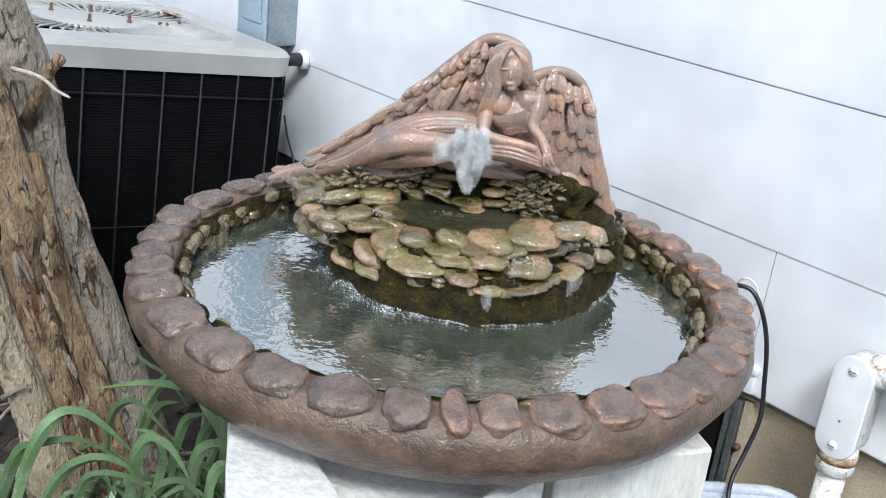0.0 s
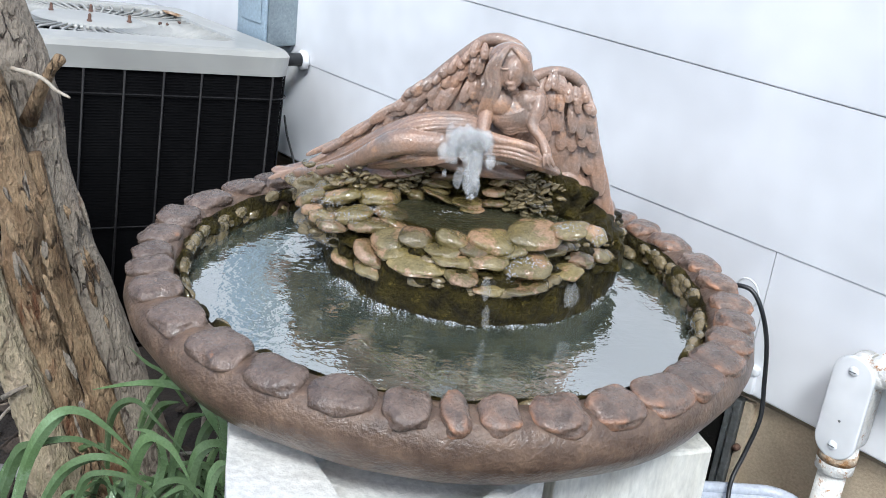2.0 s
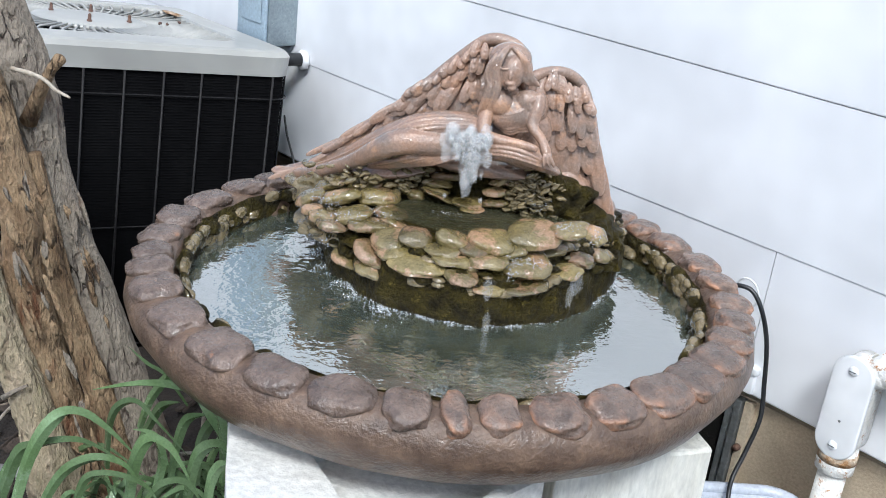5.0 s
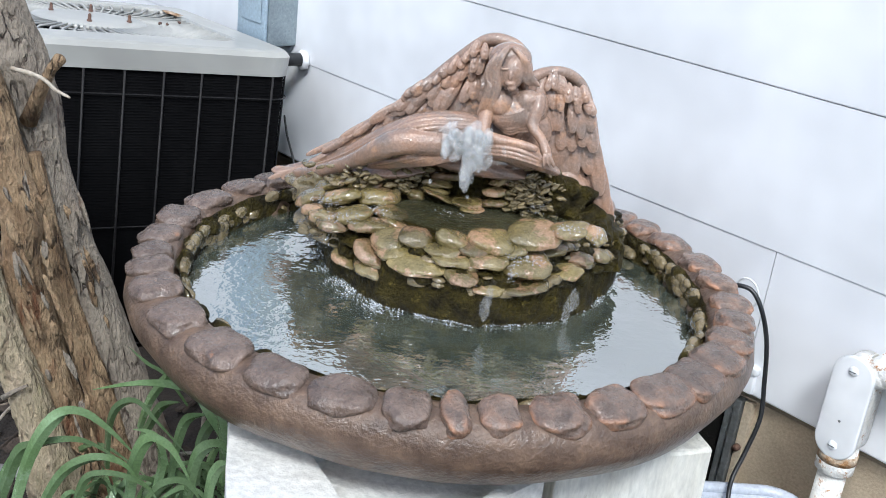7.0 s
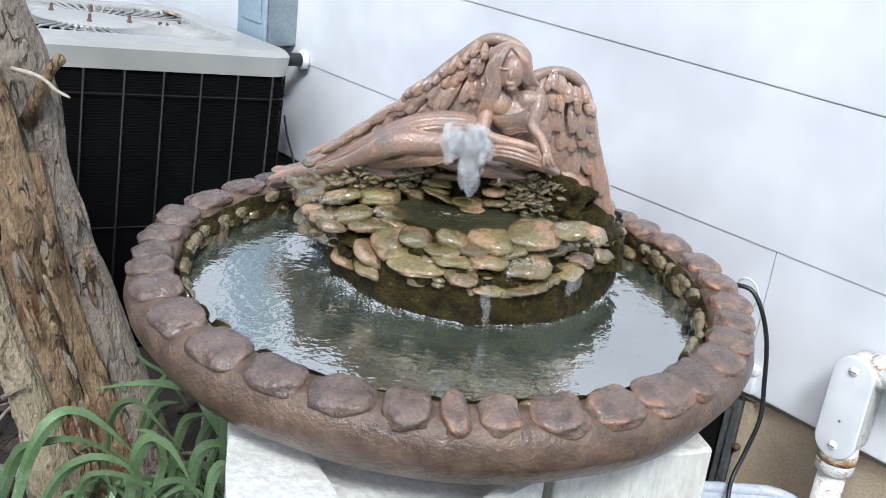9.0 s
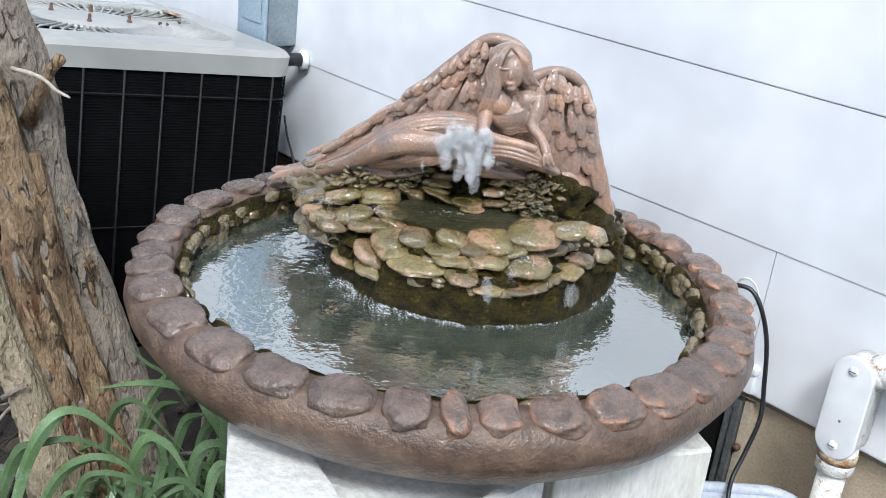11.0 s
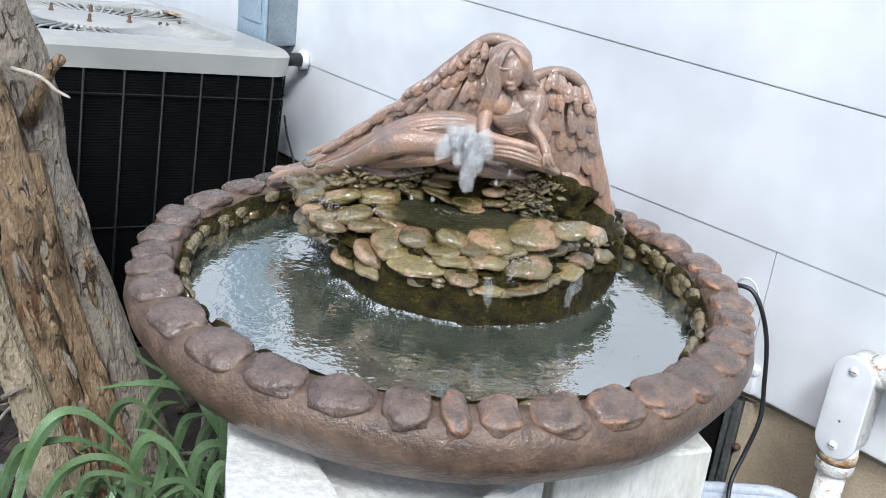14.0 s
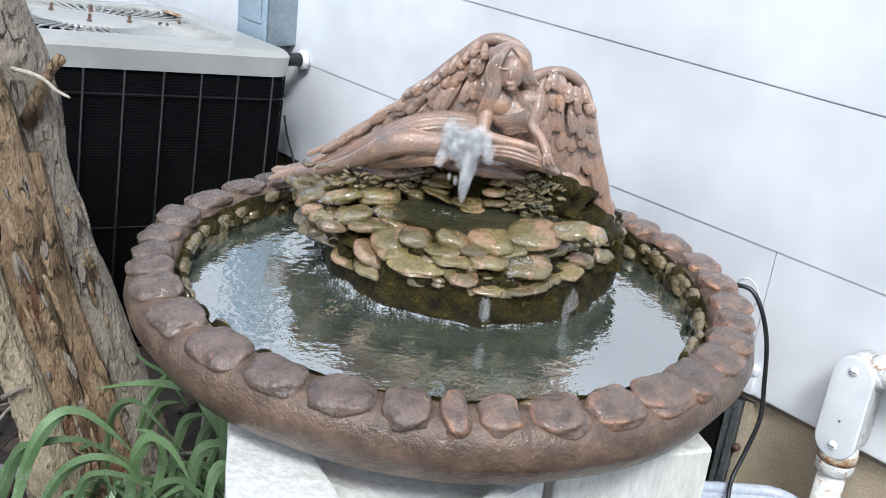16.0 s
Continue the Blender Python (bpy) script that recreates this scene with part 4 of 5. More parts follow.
def capsule_bm(bm, x, z0, z1, r, y0, y1, bev):
    pts = []
    for i in range(25):
        a = math.pi * i / 24
        pts.append((x + r * math.cos(a), z1 + r * math.sin(a)))
    for i in range(25):
        a = math.pi + math.pi * i / 24
        pts.append((x + r * math.cos(a), z0 + r * math.sin(a)))
    cx, cz = x, (z0 + z1) / 2
    rows = []
    for y, k in ((y0, 1), (y1 - bev, 1), (y1 - bev * 0.3, 1 - bev * 0.3 / r), (y1, 1 - bev / r)):
        row = []
        for px, pz in pts:
            zc = min(max(pz, z0), z1)
            row.append(bm.verts.new((x + (px - x) * k, y, zc + (pz - zc) * k)))
        rows.append(row)
    for a, b in zip(rows, rows[1:]):
        ring_faces(bm, a, b)
    bm.faces.new(rows[0]), bm.faces.new(rows[-1])


CX, CZ0, CZ1 = 0.443, 0.284, 0.370
bm = bmesh.new()
capsule_bm(bm, CX, CZ0, CZ1, 0.0235, 0.012, 0.048, 0.003)
part("body", bm, M_RUSTY, cond)
bm = bmesh.new()
capsule_bm(bm, CX, CZ0, CZ1, 0.0262, 0.0485, 0.054, 0.0025)
part("cover_plate", bm, M_CREAM, cond, "smooth white oval cover")
for z in (CZ0 - 0.008, CZ1 + 0.008):
    bm = bmesh.new()
    for v in blob_bm(bm, Matrix.Translation((CX, 0.054, z)) @ Matrix.Diagonal((0.0062, 0.0035, 0.0062, 1)), 0, 0, 3):
        pass
    screw = part("screw", bm, M_CREAM, cond)
    bm = bmesh.new()
    box_bm(bm, (CX - 0.004, 0.0566, z - 0.0005), (CX + 0.004, 0.0577, z + 0.0005), None)
    part("slot", bm, M_FRAME, screw, smooth=False)
bm = bmesh.new()
blob_bm(bm, Matrix.Translation((CX, 0.054, 0.310)) @ Matrix.Diagonal((0.0018, 0.001, 0.0018, 1)), 0, 0, 2)
part("knockout", bm, M_FRAME, cond)
bm = bmesh.new()
tube_bm(bm, [(CX, 0.030, 0.268), (CX, 0.030, 0.254), (CX, 0.030, 0.2535), (CX, 0.030, 0.235), (CX, 0.030, 0.232)], [0.0225, 0.0225, 0.0235, 0.0235, 0.020], 28)
part("collar", bm, M_RUSTY, cond)
bm = bmesh.new()
tube_bm(bm, [(CX, 0.030, 0.262), (CX, 0.030, 0.2495)], 0.0240, 28)
part("rust_ring", bm, M_RUST, cond, "band of orange rust")
bm = bmesh.new()
tube_bm(bm, [(CX, 0.030, 0.234), (CX, 0.030, -0.05)], 0.0175, 24)
part("pipe", bm, M_RUSTY, cond)
bm = bmesh.new()
tube_bm(bm, smooth_path([(CX, 0.028, 0.364), (CX - 0.02, 0.028, 0.380), (CX - 0.05, 0.026, 0.385), (CX - 0.30, 0.024, 0.385)], 20), 0.021, 24)
part("elbow", bm, M_RUSTY, cond)

# small white clip and loop on the lowest board, black cord
clip = wall_thing("siding_clip", "small white plastic corner clip on the siding", "clip")
bm = bmesh.new()
box_bm(bm, (0.583, -0.004, 0.287), (0.625, 0.009, 0.300), None, 0.003)
part("tab", bm, M_CREAM, clip)
bm = bmesh.new()
box_bm(bm, (0.586, -0.004, 0.258), (0.625, 0.006, 0.2865), None, 0.002)
part("plate", bm, M_SIDING, clip)
loop = wall_thing("wire_loop", "clear plastic cable loop hanging on the siding", "cable loop")
bm = bmesh.new()
ring = [(0.622 + 0.017 * math.cos(a), 0.012 + 0.004 * math.sin(a), 0.397 + 0.021 * math.sin(a)) for a in (2 * math.pi * i / 40 for i in range(41))]
tube_bm(bm, ring, 0.0016, 6)
part("loop", bm, M_CREAM, loop)
bm = bmesh.new()
tube_bm(bm, smooth_path([(0.345, 1.170, 0.438), (0.356, 1.150, 0.450), (0.372, 1.140, 0.448), (0.386, 1.130, 0.426), (0.400, 1.130, 0.386), (0.409, 1.130, 0.333), (0.413, 1.125, 0.288), (0.402, 1.115, 0.244), (0.389, 1.100, 0.215), (0.383, 1.080, 0.195), (0.387, 1.060, 0.147)], 60), 0.0029, 10)
cord = part("power_cord", bm, M_RUBBER)
tagged(cord, "black rubber pump cord hanging down past the wall", "cord")

# plastic tub on the ground
tub = empty("plastic_tub", (0.33, 0.978, 0))
tub.rotation_euler = (0, 0, radians(5))
tagged(tub, "white plastic storage tub with rolled rim on the ground", "tub")
bm = bmesh.new()
rows = []
for h, k, z in ((0.10, 0.04, 0.0), (0.118, 0.03, 0.178), (0.118, 0.03, 0.192), (0.112, 0.028, 0.192), (0.096, 0.04, 0.008)):
    rows.append([bm.verts.new((x * 1.25, y, z)) for x, y in round_square(h, k, 8)])
for a, b in zip(rows, rows[1:]):
    ring_faces(bm, a, b)
bm.faces.new(rows[0][::-1]), bm.faces.new(rows[-1])
part("body", bm, M_TUB, tub)
bm = bmesh.new()
q = [(x * 1.24, y, 0.194) for x, y in round_square(0.122, 0.033, 8)]
tube_bm(bm, q + [q[0]], 0.008, 10)
part("rim", bm, M_TUB, tub)
# ---- tree ----
def bark(name, base, other, crack, patch, scale=1.0):
    """Bark in long plates: cracks between stretched cells, specks, and patches of bared inner bark."""
    m = mat(name, base, other, 0.02, 0.9, 0.8, fine=0.004, third=patch, third_size=0.06, third_cut=0.58, stretch=(1, 1, 0.4), depth=0.004)
    t = m.node_tree
    bs = t.nodes["Principled BSDF"]
    co = t.nodes.new("ShaderNodeTexCoord")
    mp = t.nodes.new("ShaderNodeMapping")
    mp.inputs["Scale"].default_value = (1, 1, 0.24)
    mp.inputs["Rotation"].default_value = (0, radians(-14), 0)
    wn2 = t.nodes.new("ShaderNodeTexNoise")
    wn2.inputs["Scale"].default_value, wn2.inputs["Detail"].default_value = 40, 4
    warp = t.nodes.new("ShaderNodeMix")
    warp.data_type = "VECTOR"
    warp.inputs["Factor"].default_value = 0.03
    t.links.new(co.outputs["Object"], mp.inputs[0])
    t.links.new(mp.outputs[0], wn2.inputs["Vector"])
    va, vb = [i for i in warp.inputs if i.type == "VECTOR" and i.name in "AB"]
    t.links.new(mp.outputs[0], va)
    t.links.new(wn2.outputs["Color"], vb)
    vo = t.nodes.new("ShaderNodeTexVoronoi")
    vo.feature = "DISTANCE_TO_EDGE"
    vo.inputs["Scale"].default_value = 60 * scale
    t.links.new([o for o in warp.outputs if o.type == "VECTOR"][0], vo.inputs["Vector"])
    mr = t.nodes.new("ShaderNodeMapRange")
    mr.inputs["From Min"].default_value, mr.inputs["From Max"].default_value = 0.0, 0.07
    t.links.new(vo.outputs["Distance"], mr.inputs["Value"])
    gate = t.nodes.new("ShaderNodeTexNoise")
    gate.inputs["Scale"].default_value = 22
    t.links.new(co.outputs["Object"], gate.inputs["Vector"])
    gr = t.nodes.new("ShaderNodeMapRange")
    gr.inputs["From Min"].default_value, gr.inputs["From Max"].default_value = 0.36, 0.50
    t.links.new(gate.outputs["Fac"], gr.inputs["Value"])
    mxm = t.nodes.new("ShaderNodeMath")
    mxm.operation = "MAXIMUM"
    t.links.new(mr.outputs[0], mxm.inputs[0])
    t.links.new(gr.outputs[0], mxm.inputs[1])
    old = bs.inputs["Base Color"].links[0].from_socket
    mc = t.nodes.new("ShaderNodeMix")
    mc.data_type = "RGBA"
    ca, cb = [i for i in mc.inputs if i.type == "RGBA"]
    ca.default_value = (*crack, 1)
    t.links.new(mxm.outputs[0], mc.inputs["Factor"])
    t.links.new(old, cb)
    t.links.new([o for o in mc.outputs if o.type == "RGBA"][0], bs.inputs["Base Color"])
    bp = t.nodes.new("ShaderNodeBump")
    bp.inputs["Strength"].default_value, bp.inputs["Distance"].default_value = 0.9, 0.004
    t.links.new(mxm.outputs[0], bp.inputs["Height"])
    t.links.new(bs.inputs["Normal"].links[0].from_socket, bp.inputs["Normal"])
    t.links.new(bp.outputs[0], bs.inputs["Normal"])
    return m


M_BARK = bark("grey_brown_bark", (0.32, 0.272, 0.215), (0.235, 0.195, 0.155), (0.05, 0.032, 0.024), (0.17, 0.10, 0.068))
M_BARK_TAN = bark("tan_peeling_bark", (0.38, 0.27, 0.16), (0.23, 0.145, 0.08), (0.045, 0.024, 0.013), (0.17, 0.075, 0.036), 0.8)
M_BARK_PALE = bark("pale_bared_wood", (0.46, 0.37, 0.26), (0.36, 0.30, 0.19), (0.12, 0.08, 0.05), (0.30, 0.27, 0.13), 0.6)
tree = empty("tree", (-0.483, 1.220, 0.006))
tagged(tree, "old garden tree with leaning stems and peeling bark", "tree")
T0 = tree.location.copy()


def stem(name, pts, mt, seed, label, fold=0.10):
    """A leaning stem with broad folds and rough plates; folds run along it and wind a little."""
    q = smooth_path([(*p, r) for p, r in pts], 150)
    bm = bmesh.new()
    vs = tube_bm(bm, [Vector(v[:3]) - T0 for v in q], [v[3] for v in q], 72)
    axis = [Vector(v[:3]) - T0 for v in q]
    for i, v in enumerate(vs):
        k = i // 72
        a = 2 * math.pi * (i % 72) / 72 + k * 0.006
        d = v.co - axis[k]
        c, sn = math.cos(a), math.sin(a)
        r1 = noise.fractal(Vector((c * 1.3, sn * 1.3, k * 0.02 + seed)), 0.9, 2.1, 3)
        r2 = noise.ridged_multi_fractal(Vector((c * 2.6, sn * 2.6, k * 0.045 + seed)), 0.9, 2.0, 3, 1.0, 2.0)
        r3 = noise.cell(Vector((c * 3.2 + 0.3 * r1, sn * 3.2, k * 0.11 + seed)))
        v.co = axis[k] + d * (1 + 0.10 * r1 + fold * (r2 - 1.15) + 0.035 * r3)
    return part(name, bm, mt, tree, label)


stem("trunk", [((-0.583, 1.230, 0.707), 0.039), ((-0.559, 1.230, 0.643), 0.036), ((-0.541, 1.230, 0.597), 0.038), ((-0.521, 1.230, 0.543), 0.033), ((-0.508, 1.230, 0.479), 0.025), ((-0.492, 1.230, 0.413), 0.026), ((-0.479, 1.230, 0.359), 0.028), ((-0.455, 1.230, 0.289), 0.031), ((-0.429, 1.230, 0.216), 0.032), ((-0.408, 1.230, 0.149), 0.035), ((-0.385, 1.230, 0.070), 0.043), ((-0.369, 1.230, 0.005), 0.056)], M_BARK, 3.0, "grey rough-barked stem")
stem("trunk", [((-0.575, 1.170, 0.599), 0.035), ((-0.552, 1.170, 0.534), 0.029), ((-0.532, 1.170, 0.480), 0.024), ((-0.518, 1.170, 0.424), 0.025), ((-0.519, 1.170, 0.355), 0.026), ((-0.506, 1.170, 0.286), 0.029), ((-0.492, 1.170, 0.223), 0.028), ((-0.477, 1.170, 0.157), 0.030), ((-0.462, 1.170, 0.089), 0.036), ((-0.448, 1.170, 0.027), 0.048)], M_BARK_TAN, 11.0, "tan stem with deep furrows")
stem("trunk", [((-0.509, 1.190, 0.498), 0.009), ((-0.499, 1.190, 0.441), 0.011), ((-0.491, 1.190, 0.382), 0.014), ((-0.477, 1.190, 0.313), 0.015), ((-0.458, 1.190, 0.250), 0.015), ((-0.437, 1.190, 0.185), 0.018), ((-0.419, 1.190, 0.118), 0.020), ((-0.404, 1.190, 0.047), 0.028)], M_BARK_TAN, 23.0, "twisted tan stem ridge", 0.2)
stem("trunk", [((-0.557, 1.130, 0.367), 0.022), ((-0.538, 1.130, 0.301), 0.024), ((-0.519, 1.130, 0.241), 0.025), ((-0.502, 1.130, 0.194), 0.024), ((-0.483, 1.130, 0.129), 0.028), ((-0.470, 1.130, 0.061), 0.037)], M_BARK_PALE, 31.0, "pale stem with bared wood")
bm = bmesh.new()
tube_bm(bm, [Vector(p) - T0 for p in ((-0.517, 1.200, 0.534), (-0.494, 1.185, 0.579), (-0.476, 1.175, 0.609), (-0.464, 1.170, 0.623), (-0.462, 1.170, 0.626))], [0.011, 0.008, 0.0062, 0.0075, 0.004], 12)
part("branch_stub", bm, M_BARK_TAN, tree)
bm = bmesh.new()
tube_bm(bm, [Vector(v) - T0 for v in smooth_path([(-0.518, 1.165, 0.606), (-0.501, 1.160, 0.605), (-0.479, 1.155, 0.601), (-0.463, 1.150, 0.591), (-0.444, 1.145, 0.585)], 14)], [0.0034, 0.0026, 0.0026, 0.003, 0.003, 0.0026, 0.0026, 0.0024, 0.0026, 0.0024, 0.0022, 0.002, 0.0018, 0.0012], 7)
part("twig", bm, M_TWIG, tree, "thin pale bare twig")
# loose bark flakes
for i in range(60):
    u = random.random()
    which = random.random() < 0.6
    a = Vector((-0.504, 1.115, 0.480)).lerp(Vector((-0.440, 1.135, 0.114)), u) if which else Vector((-0.500, 1.200, 0.525)).lerp(Vector((-0.420, 1.195, 0.176)), u)
    p = a - T0 + Vector((random.uniform(-0.03, 0.03), random.uniform(0.0, 0.012), 0))
    bm = bmesh.new()
    L, w = random.uniform(0.008, 0.024), random.uniform(0.0025, 0.005)
    m = Matrix.Translation(p) @ Matrix.Rotation(radians(-14 + random.uniform(-12, 12)), 4, "Y") @ Matrix.Rotation(random.uniform(-0.6, 0.6), 4, "Z") @ Matrix.Diagonal((w, 0.0016, L, 1))
    blob_bm(bm, m, 0.5, i * 2.2, 3, 2.5)
    part("bark_flake", bm, random.choice((M_BARK, M_BARK_TAN, M_BARK_TAN)), tree)

# ---- strap-leaved plants ----
plants = [empty("daylily_plant", (x, y, 0)) for x, y in ((-0.42, 1.10), (-0.30, 1.14), (-0.27, 1.0))]
for p in plants:
    tagged(p, "green clump of arching strap leaves at the tree's foot", "plant", "daylily clumps")


def leaf(pts, w, plant, n=28):
    q = smooth_path(pts, n)
    bm = bmesh.new()
    rows = []
    for i, p in enumerate(q):
        u = i / (n - 1)
        p = Vector(p)
        t = Vector(q[min(i + 1, n - 1)]) - Vector(q[max(i - 1, 0)])
        side = t.cross(Vector((0.25, 0.85, 0.35))).normalized()
        up = side.cross(t).normalized()
        k = w / 2 * (0.75 + 0.35 * math.sin(min(1, u * 1.3) * math.pi * 0.6)) * min(1, (1 - u) * 3.2 + 0.03)
        rows.append([bm.verts.new(p - plant.location + side * (k * s) + up * (abs(s) * k * 0.6)) for s in (-1, -0.5, 0, 0.5, 1)])
    for a, b in zip(rows, rows[1:]):
        for j in range(4):
            bm.faces.new((a[j], a[j + 1], b[j + 1], b[j]))
    return part("leaf", bm, M_LEAF, plant, smooth=False)


A, B, C = plants
ARCHES_LONG = (
    (C, 0.015, ((-0.231, 1.040, 0.157), (-0.231, 1.030, 0.235), (-0.241, 1.010, 0.288), (-0.269, 1.000, 0.306), (-0.313, 0.990, 0.313), (-0.364, 0.980, 0.306))),
    (A, 0.016, ((-0.466, 0.980, 0.111), (-0.442, 0.980, 0.200), (-0.415, 0.980, 0.253), (-0.389, 0.990, 0.266), (-0.358, 1.000, 0.244), (-0.326, 1.020, 0.196))),
    (A, 0.012, ((-0.490, 1.000, 0.141), (-0.464, 1.000, 0.191), (-0.430, 1.000, 0.213), (-0.385, 1.010, 0.215), (-0.342, 1.030, 0.177))),
    (B, 0.010, ((-0.393, 1.100, 0.118), (-0.387, 1.090, 0.180), (-0.373, 1.080, 0.221), (-0.346, 1.070, 0.239), (-0.318, 1.060, 0.222), (-0.274, 1.050, 0.185))),
    (B, 0.016, ((-0.335, 1.000, 0.123), (-0.322, 0.990, 0.210), (-0.305, 0.990, 0.241), (-0.281, 0.990, 0.231), (-0.255, 0.990, 0.190))))
ARCHES_MID = (
    (C, 0.015, ((-0.266, 1.000, 0.132), (-0.255, 0.990, 0.212), (-0.241, 0.990, 0.239), (-0.220, 0.990, 0.243), (-0.206, 0.990, 0.219))),
    (A, 0.013, ((-0.431, 0.970, 0.131), (-0.400, 0.970, 0.194), (-0.364, 0.970, 0.221), (-0.329, 0.970, 0.219), (-0.307, 0.970, 0.195))),
    (A, 0.011, ((-0.381, 0.960, 0.161), (-0.367, 0.960, 0.201), (-0.338, 0.960, 0.211), (-0.303, 0.960, 0.203), (-0.284, 0.960, 0.183))),
    (B, 0.011, ((-0.372, 1.120, 0.108), (-0.342, 1.110, 0.182), (-0.323, 1.100, 0.218), (-0.296, 1.090, 0.235))),
    (C, 0.016, ((-0.215, 1.040, 0.143), (-0.231, 1.040, 0.213), (-0.252, 1.040, 0.249), (-0.268, 1.050, 0.268))),
    (C, 0.012, ((-0.303, 0.960, 0.172), (-0.281, 0.960, 0.204), (-0.256, 0.960, 0.211), (-0.236, 0.960, 0.190))))
ARCHES_SHORT = (
    (C, 0.012, ((-0.235, 0.970, 0.151), (-0.230, 0.970, 0.206), (-0.219, 0.970, 0.232), (-0.204, 0.970, 0.238))),
    (B, 0.008, ((-0.318, 1.200, 0.161), (-0.349, 1.200, 0.204), (-0.373, 1.200, 0.218), (-0.396, 1.200, 0.241))),
    (B, 0.011, ((-0.367, 1.150, 0.150), (-0.352, 1.140, 0.196), (-0.332, 1.130, 0.233), (-0.315, 1.120, 0.265))),
    (A, 0.014, ((-0.495, 0.990, 0.091), (-0.471, 0.990, 0.166), (-0.453, 0.990, 0.207), (-0.419, 0.990, 0.227))),
    (B, 0.012, ((-0.306, 1.080, 0.127), (-0.299, 1.080, 0.178), (-0.286, 1.080, 0.216), (-0.255, 1.070, 0.235))),
    (B, 0.012, ((-0.321, 1.060, 0.114), (-0.311, 1.060, 0.165), (-0.318, 1.050, 0.207), (-0.342, 1.050, 0.215))),
    (C, 0.013, ((-0.269, 1.060, 0.138), (-0.265, 1.060, 0.196), (-0.250, 1.060, 0.228), (-0.233, 1.060, 0.220))))
for pl, w, pts in ARCHES_LONG + ARCHES_MID + ARCHES_SHORT:
    leaf(pts, w, pl)
for i in range(60):
    pl = plants[i % 3]
    a = random.uniform(0, 2 * math.pi)
    L, H = random.uniform(0.06, 0.17), random.uniform(0.06, 0.13)
    o = pl.location + Vector((random.uniform(-0.07, 0.07), random.uniform(-0.05, 0.07), 0))
    d = Vector((math.cos(a), math.sin(a) * 0.7, 0))
    pts = [o, o + d * L * 0.15 + Vector((0, 0, H * 0.6)), o + d * L * 0.5 + Vector((0, 0, H)), o + d * L + Vector((0, 0, H * random.uniform(0.3, 0.95)))]
    leaf(pts, random.uniform(0.009, 0.014), pl, 18)

# ---- litter on the soil ----
for i, (p, r) in enumerate((((-0.530, 1.227, 0.012), (0.035, 0.03, 0.022)), ((-0.403, 1.274, 0.000), (0.02, 0.02, 0.012)), ((-0.597, 1.205, 0.000), (0.03, 0.03, 0.02)))):
    bm = bmesh.new()
    blob_bm(bm, Matrix.Diagonal((*r, 1)), 0.3, i + 2.0, 3, 1.8, 0.8)
    st = part("stone", bm, M_GREYSTONE)
    st.location = p
    tagged(st, "grey garden stone lying on the soil", "stone", "garden stones")
for i in range(26):
    bm = bmesh.new()
    o = Vector((random.uniform(-0.85, -0.25), random.uniform(0.95, 1.45), random.uniform(0.004, 0.03)))
    a = random.uniform(0, 6.28)
    L = random.uniform(0.04, 0.14)
    d = Vector((math.cos(a), math.sin(a), random.uniform(-0.15, 0.5)))
    tube_bm(bm, [Vector((0, 0, 0)), d * L * 0.5 + Vector((0, 0, 0.004)), d * L], [0.0035, 0.0028, 0.0015], 6)
    tw = part("fallen_twig", bm, random.choice((M_BARK, M_MULCH, M_TWIG)))
    tw.location = o
    tagged(tw, "dry fallen twig lying on the soil", "twig", "fallen twigs")
for a, b, c in (((-0.545, 1.130, 0.196), (-0.511, 1.120, 0.227), (-0.492, 1.120, 0.238)), ((-0.521, 1.100, 0.205), (-0.502, 1.100, 0.219), (-0.489, 1.100, 0.227)), ((-0.550, 1.150, 0.214), (-0.527, 1.140, 0.216), (-0.500, 1.130, 0.235))):
    bm = bmesh.new()
    tube_bm(bm, [Vector(p) - T0 for p in (a, b, c)], [0.004, 0.003, 0.002], 6)
    part("twig", bm, M_BARK, tree)
bm = bmesh.new()
for i in range(900):
    o = Vector((random.uniform(-1.0, 0.7), random.uniform(0.7, 1.7), random.uniform(0.0, 0.012)))
    if o.dot(WALL_N) > WALL_D - 0.03:
        continue
    m = Matrix.Translation(o) @ Euler((random.uniform(-0.5, 0.5), random.uniform(-0.5, 0.5), random.uniform(0, 6.3))).to_matrix().to_4x4()
    s = random.uniform(0.008, 0.022)
    box_bm(bm, (-s, -s * 0.35, -0.002), (s, s * 0.35, 0.002), m)
tagged(part("mulch_chips", bm, M_MULCH, smooth=False), "dark brown bark mulch chips on the soil", "mulch", kind="stuff")
# ---- moving water ----
NOZ = Vector((0.020, 1.078, 0.543))
jet = empty("water_jet", NOZ)
tagged(jet, "white bubbling water jet above the rock ledge", "water jet")
lobes = []
for i in range(84):
    bm = bmesh.new()
    s = random.uniform(0.7, 1.25)
    if i < 9:
        dims = (0.0062 * s, 0.0058 * s, 0.016 * s)
    elif i < 72:
        dims = (0.0058 * s, 0.0055 * s, 0.0095 * s)
    else:
        dims = (0.0022 * s, 0.0022 * s, 0.003 * s)
    blob_bm(bm, Matrix.Diagonal((*dims, 1)), 0.3, i * 3.3, 3, 1.6)
    lobes.append(part("water_lobe", bm, M_SPRAY, jet))
falls = empty("falling_water", (0.043, 1.000, 0.476))
tagged(falls, "thin strands of water falling from the stones", "water strands")
strands = []
F0 = falls.location.copy()
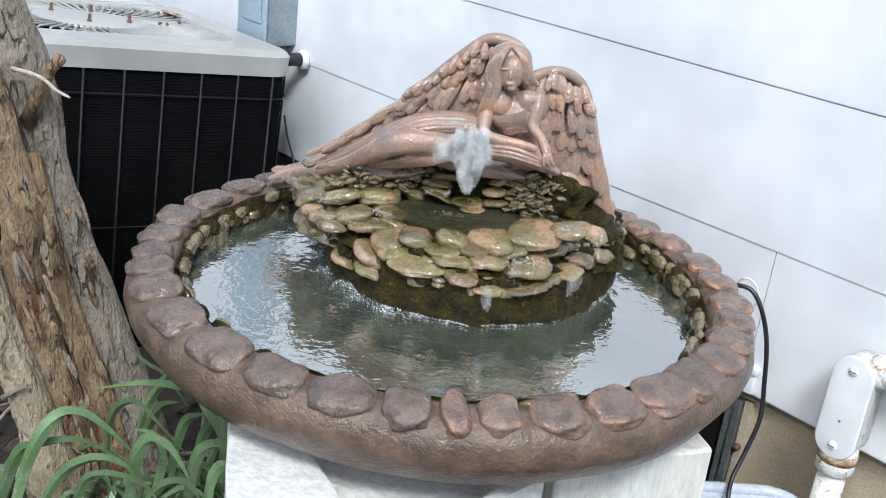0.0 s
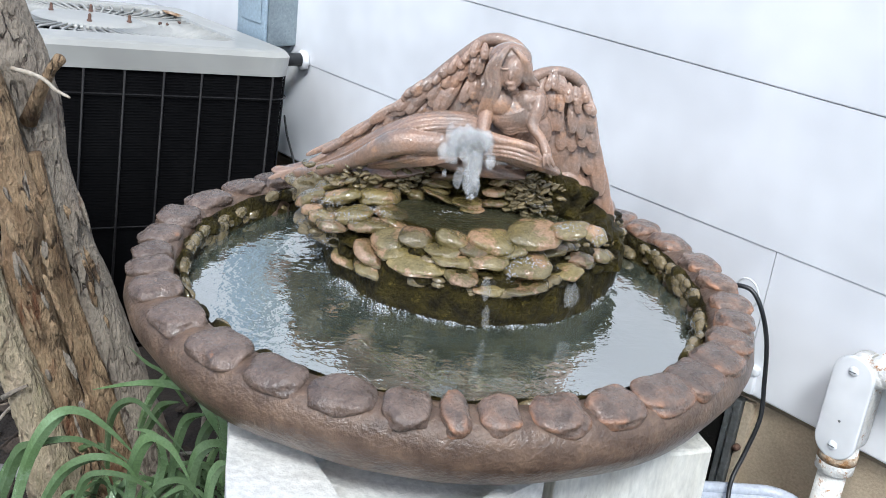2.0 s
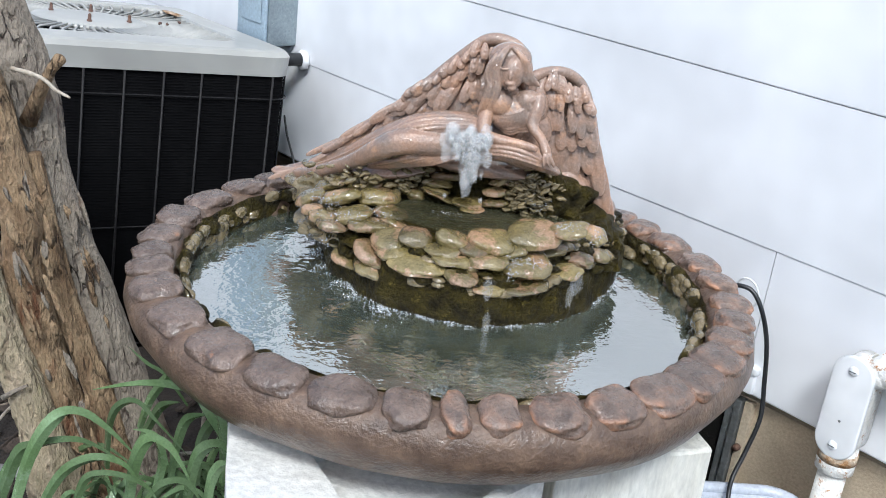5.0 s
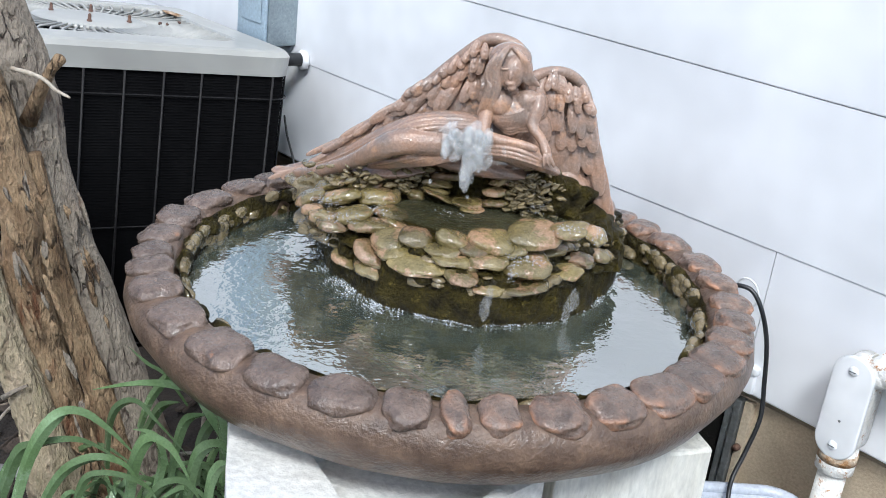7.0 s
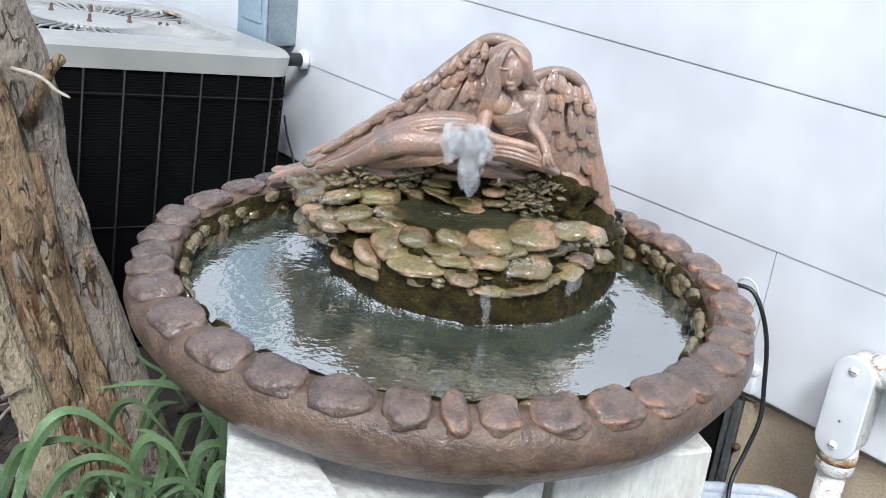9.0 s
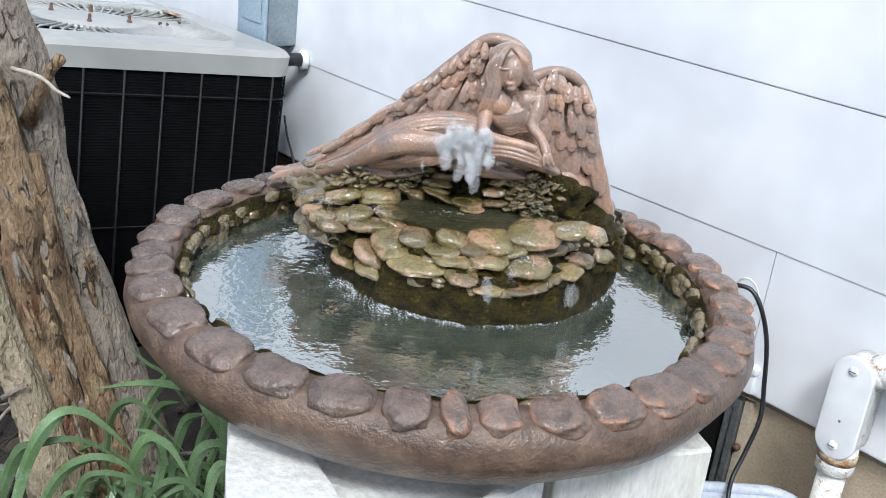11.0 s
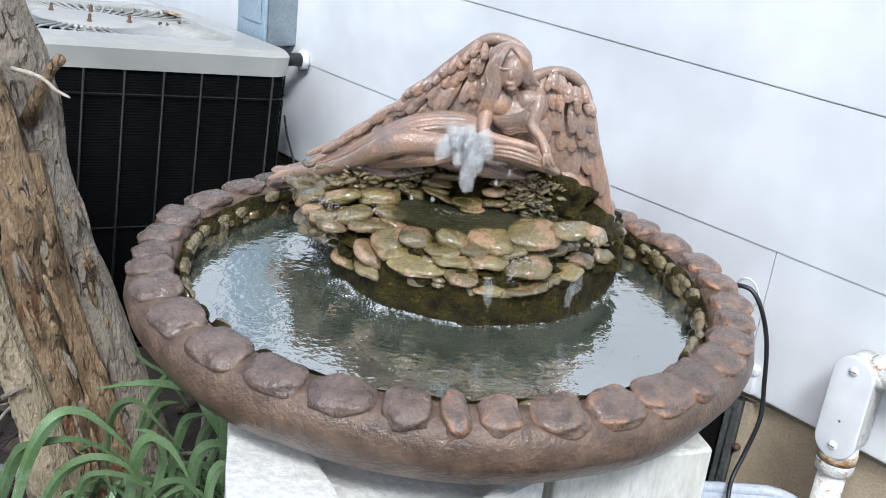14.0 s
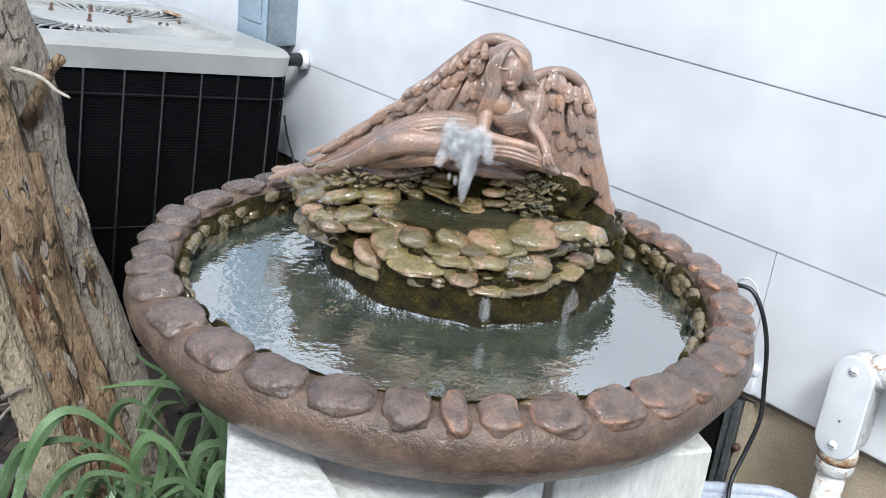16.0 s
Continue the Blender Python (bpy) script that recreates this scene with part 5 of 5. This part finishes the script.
for i, (p, w) in enumerate((((0.050, 0.978, 0.473), 1.2), ((0.053, 0.977, 0.473), 0.9), ((0.146, 1.026, 0.478), 1.5), ((0.140, 1.021, 0.477), 1.0))):
    bm = bmesh.new()
    blob_bm(bm, Matrix.Diagonal((0.0042 * w, 0.003 * w, 0.013, 1)), 0.5, i * 5.1, 3, 2.5)
    strands.append((part("water_strand", bm, M_STRAND, falls), Vector(p) - F0))
foam = []
for k in range(5):
    bm = bmesh.new()
    for i in range(1300 if k < 2 else 480):
        a = math.pi * (1.0 + (k + random.random()) / 5)
        if random.random() > 0.45 + noise.noise(Vector((a * 11, 3.3, 0))):
            continue
        s = 0.95 + 0.022 * noise.noise(Vector((a * 16, 7.1, 0))) + abs(random.gauss(0, 0.014 + (random.choice((0.02, 0.09)) if k < 2 else 0.0)))
        r = random.uniform(0.0003, 0.0010) * random.choice((1, 1, 1, 1.6)) * (1.0 if s < 1.05 else 0.7)
        p = Vector((0.198 * s * math.cos(a), 0.26 * s * math.sin(a), 0.0005))
        blob_bm(bm, Matrix.Translation(p) @ Matrix.Diagonal((r, r, r * 0.8, 1)), 0, 0, 1)
    f = part("foam_bubbles", bm, M_FOAM)
    f.location = (ROCK.x, ROCK.y, 0.4325)
    tagged(f, "foam bubbles on the water around the rock", "foam", kind="stuff")
    foam.append(f)


# pale beads: froth splashed on the lip, elsewhere painted stand-ins for sky glints
beads = []
for p, w, h, n in (((0.088, 1.004, 0.508), 0.024, 0.005, 160), ((0.074, 0.995, 0.496), 0.006, 0.010, 80), ((0.127, 1.024, 0.542), 0.018, 0.005, 100), ((0.160, 1.022, 0.538), 0.010, 0.008, 80), ((-0.135, 1.075, 0.524), 0.022, 0.005, 150), ((-0.112, 1.05, 0.517), 0.025, 0.006, 130), ((-0.078, 1.075, 0.518), 0.020, 0.006, 90),
                   ((-0.09, 1.10, 0.526), 0.03, 0.004, 70), ((0.287, 1.200, 0.458), 0.03, 0.014, 90), ((0.0, 1.09, 0.519), 0.03, 0.002, 40), ((-0.13, 1.05, 0.487), 0.008, 0.008, 40), ((0.100, 1.12, 0.529), 0.02, 0.008, 80)):
    bm = bmesh.new()
    for i in range(n * 2 // 3):
        r = random.uniform(0.0003, 0.0008)
        x = random.gauss(0, 0.5)
        blob_bm(bm, Matrix.Translation((w * x, random.gauss(0, 0.004), h * random.gauss(0, 0.5) - (0.45 * w * x if n == 90 and w > 0.02 else 0))) @ Matrix.Diagonal((r * 1.5, r, r, 1)), 0.2, i, 1)
    f = part("splash_and_glint_beads", bm, M_BEAD)
    f.location = p
    tagged(f, "splash froth and pale beads that imitate sky glints on the wet stones", "splash", kind="stuff")
    beads.append(f)


def motions():
    rnd = random.Random(5)
    steps = [i / 10 for i in range(161)]
    for i, ob in enumerate(lobes):
        rows = []
        ph, per, ang = rnd.random(), rnd.uniform(0.36, 0.62), rnd.uniform(0, 6.28)
        for t in steps:
            k = (t / per + ph)
            cyc, u = int(k), k % 1
            r2 = random.Random(i * 1000 + cyc)
            top = r2.uniform(0.062, 0.080)
            side = r2.uniform(-0.030, 0.022)
            if i < 9:
                x, y, z = math.sin(t * 7 + ang) * 0.005 + 0.004 * math.cos(ang) - 0.003, 0.006 * math.sin(ang), 0.016 + 0.040 * u
            elif i < 72:
                u2 = 0.22 + 0.78 * u
                z = top * 4 * u2 * (1 - u2 * 0.80) * 0.74 + 0.004
                x, y = side * u2 ** 0.7 * 1.15 - 0.004, -0.010 * u2 * math.sin(ang)
            else:
                z = (top + 0.012) * 4 * u * (1 - u) * 0.95
                x, y = side * 2.2 * u, -0.03 * u
            rows.append((t, pose(x, y, z, 18 * math.sin(t * 5 + i), 14 * math.sin(t * 6.3 + 2 * i), 35 * math.sin(t * 3.1 + i))))
        walk(ob, rows)
    for i, (ob, p) in enumerate(strands):
        rows = []
        per, ph = (0.3, 0.37, 0.45, 0.6)[i], rnd.random()
        for t in steps:
            u = (t / per + ph) % 1
            rows.append((t, pose(p.x + 0.001 * math.sin(9 * t), p.y + 0.004 - 0.006 * min(1, u * 3), p.z + 0.008 - 0.035 * u * u - 0.006 * u, 0, 4 * math.sin(5 * t), 20 * math.sin(t + i))))
        walk(ob, rows)
    for i, ob in enumerate(foam):
        walk(ob, [(t, pose(ROCK.x, ROCK.y, 0.4330 + 0.0008 * math.sin(7 * t + i), 0, 0, 1.3 * math.sin(2.3 * t + i * 1.7) + 0.6 * math.sin(6.1 * t + i))) for t in steps])
    for i, ob in enumerate(beads):
        p = ob.location.copy()
        walk(ob, [(t, pose(p.x + 0.0012 * math.sin(8 * t + i), p.y, p.z + 0.0012 * math.sin(11 * t + 2 * i), 5 * math.sin(9 * t), 4 * math.sin(7 * t + i), 5 * math.sin(6 * t + i))) for t in steps])
    walk(water, [(t, pose(CEN.x, CEN.y, 0, 0, 0, 2.0 * math.sin(1.3 * t) + 0.5 * math.sin(5.2 * t))) for t in steps])


motions()
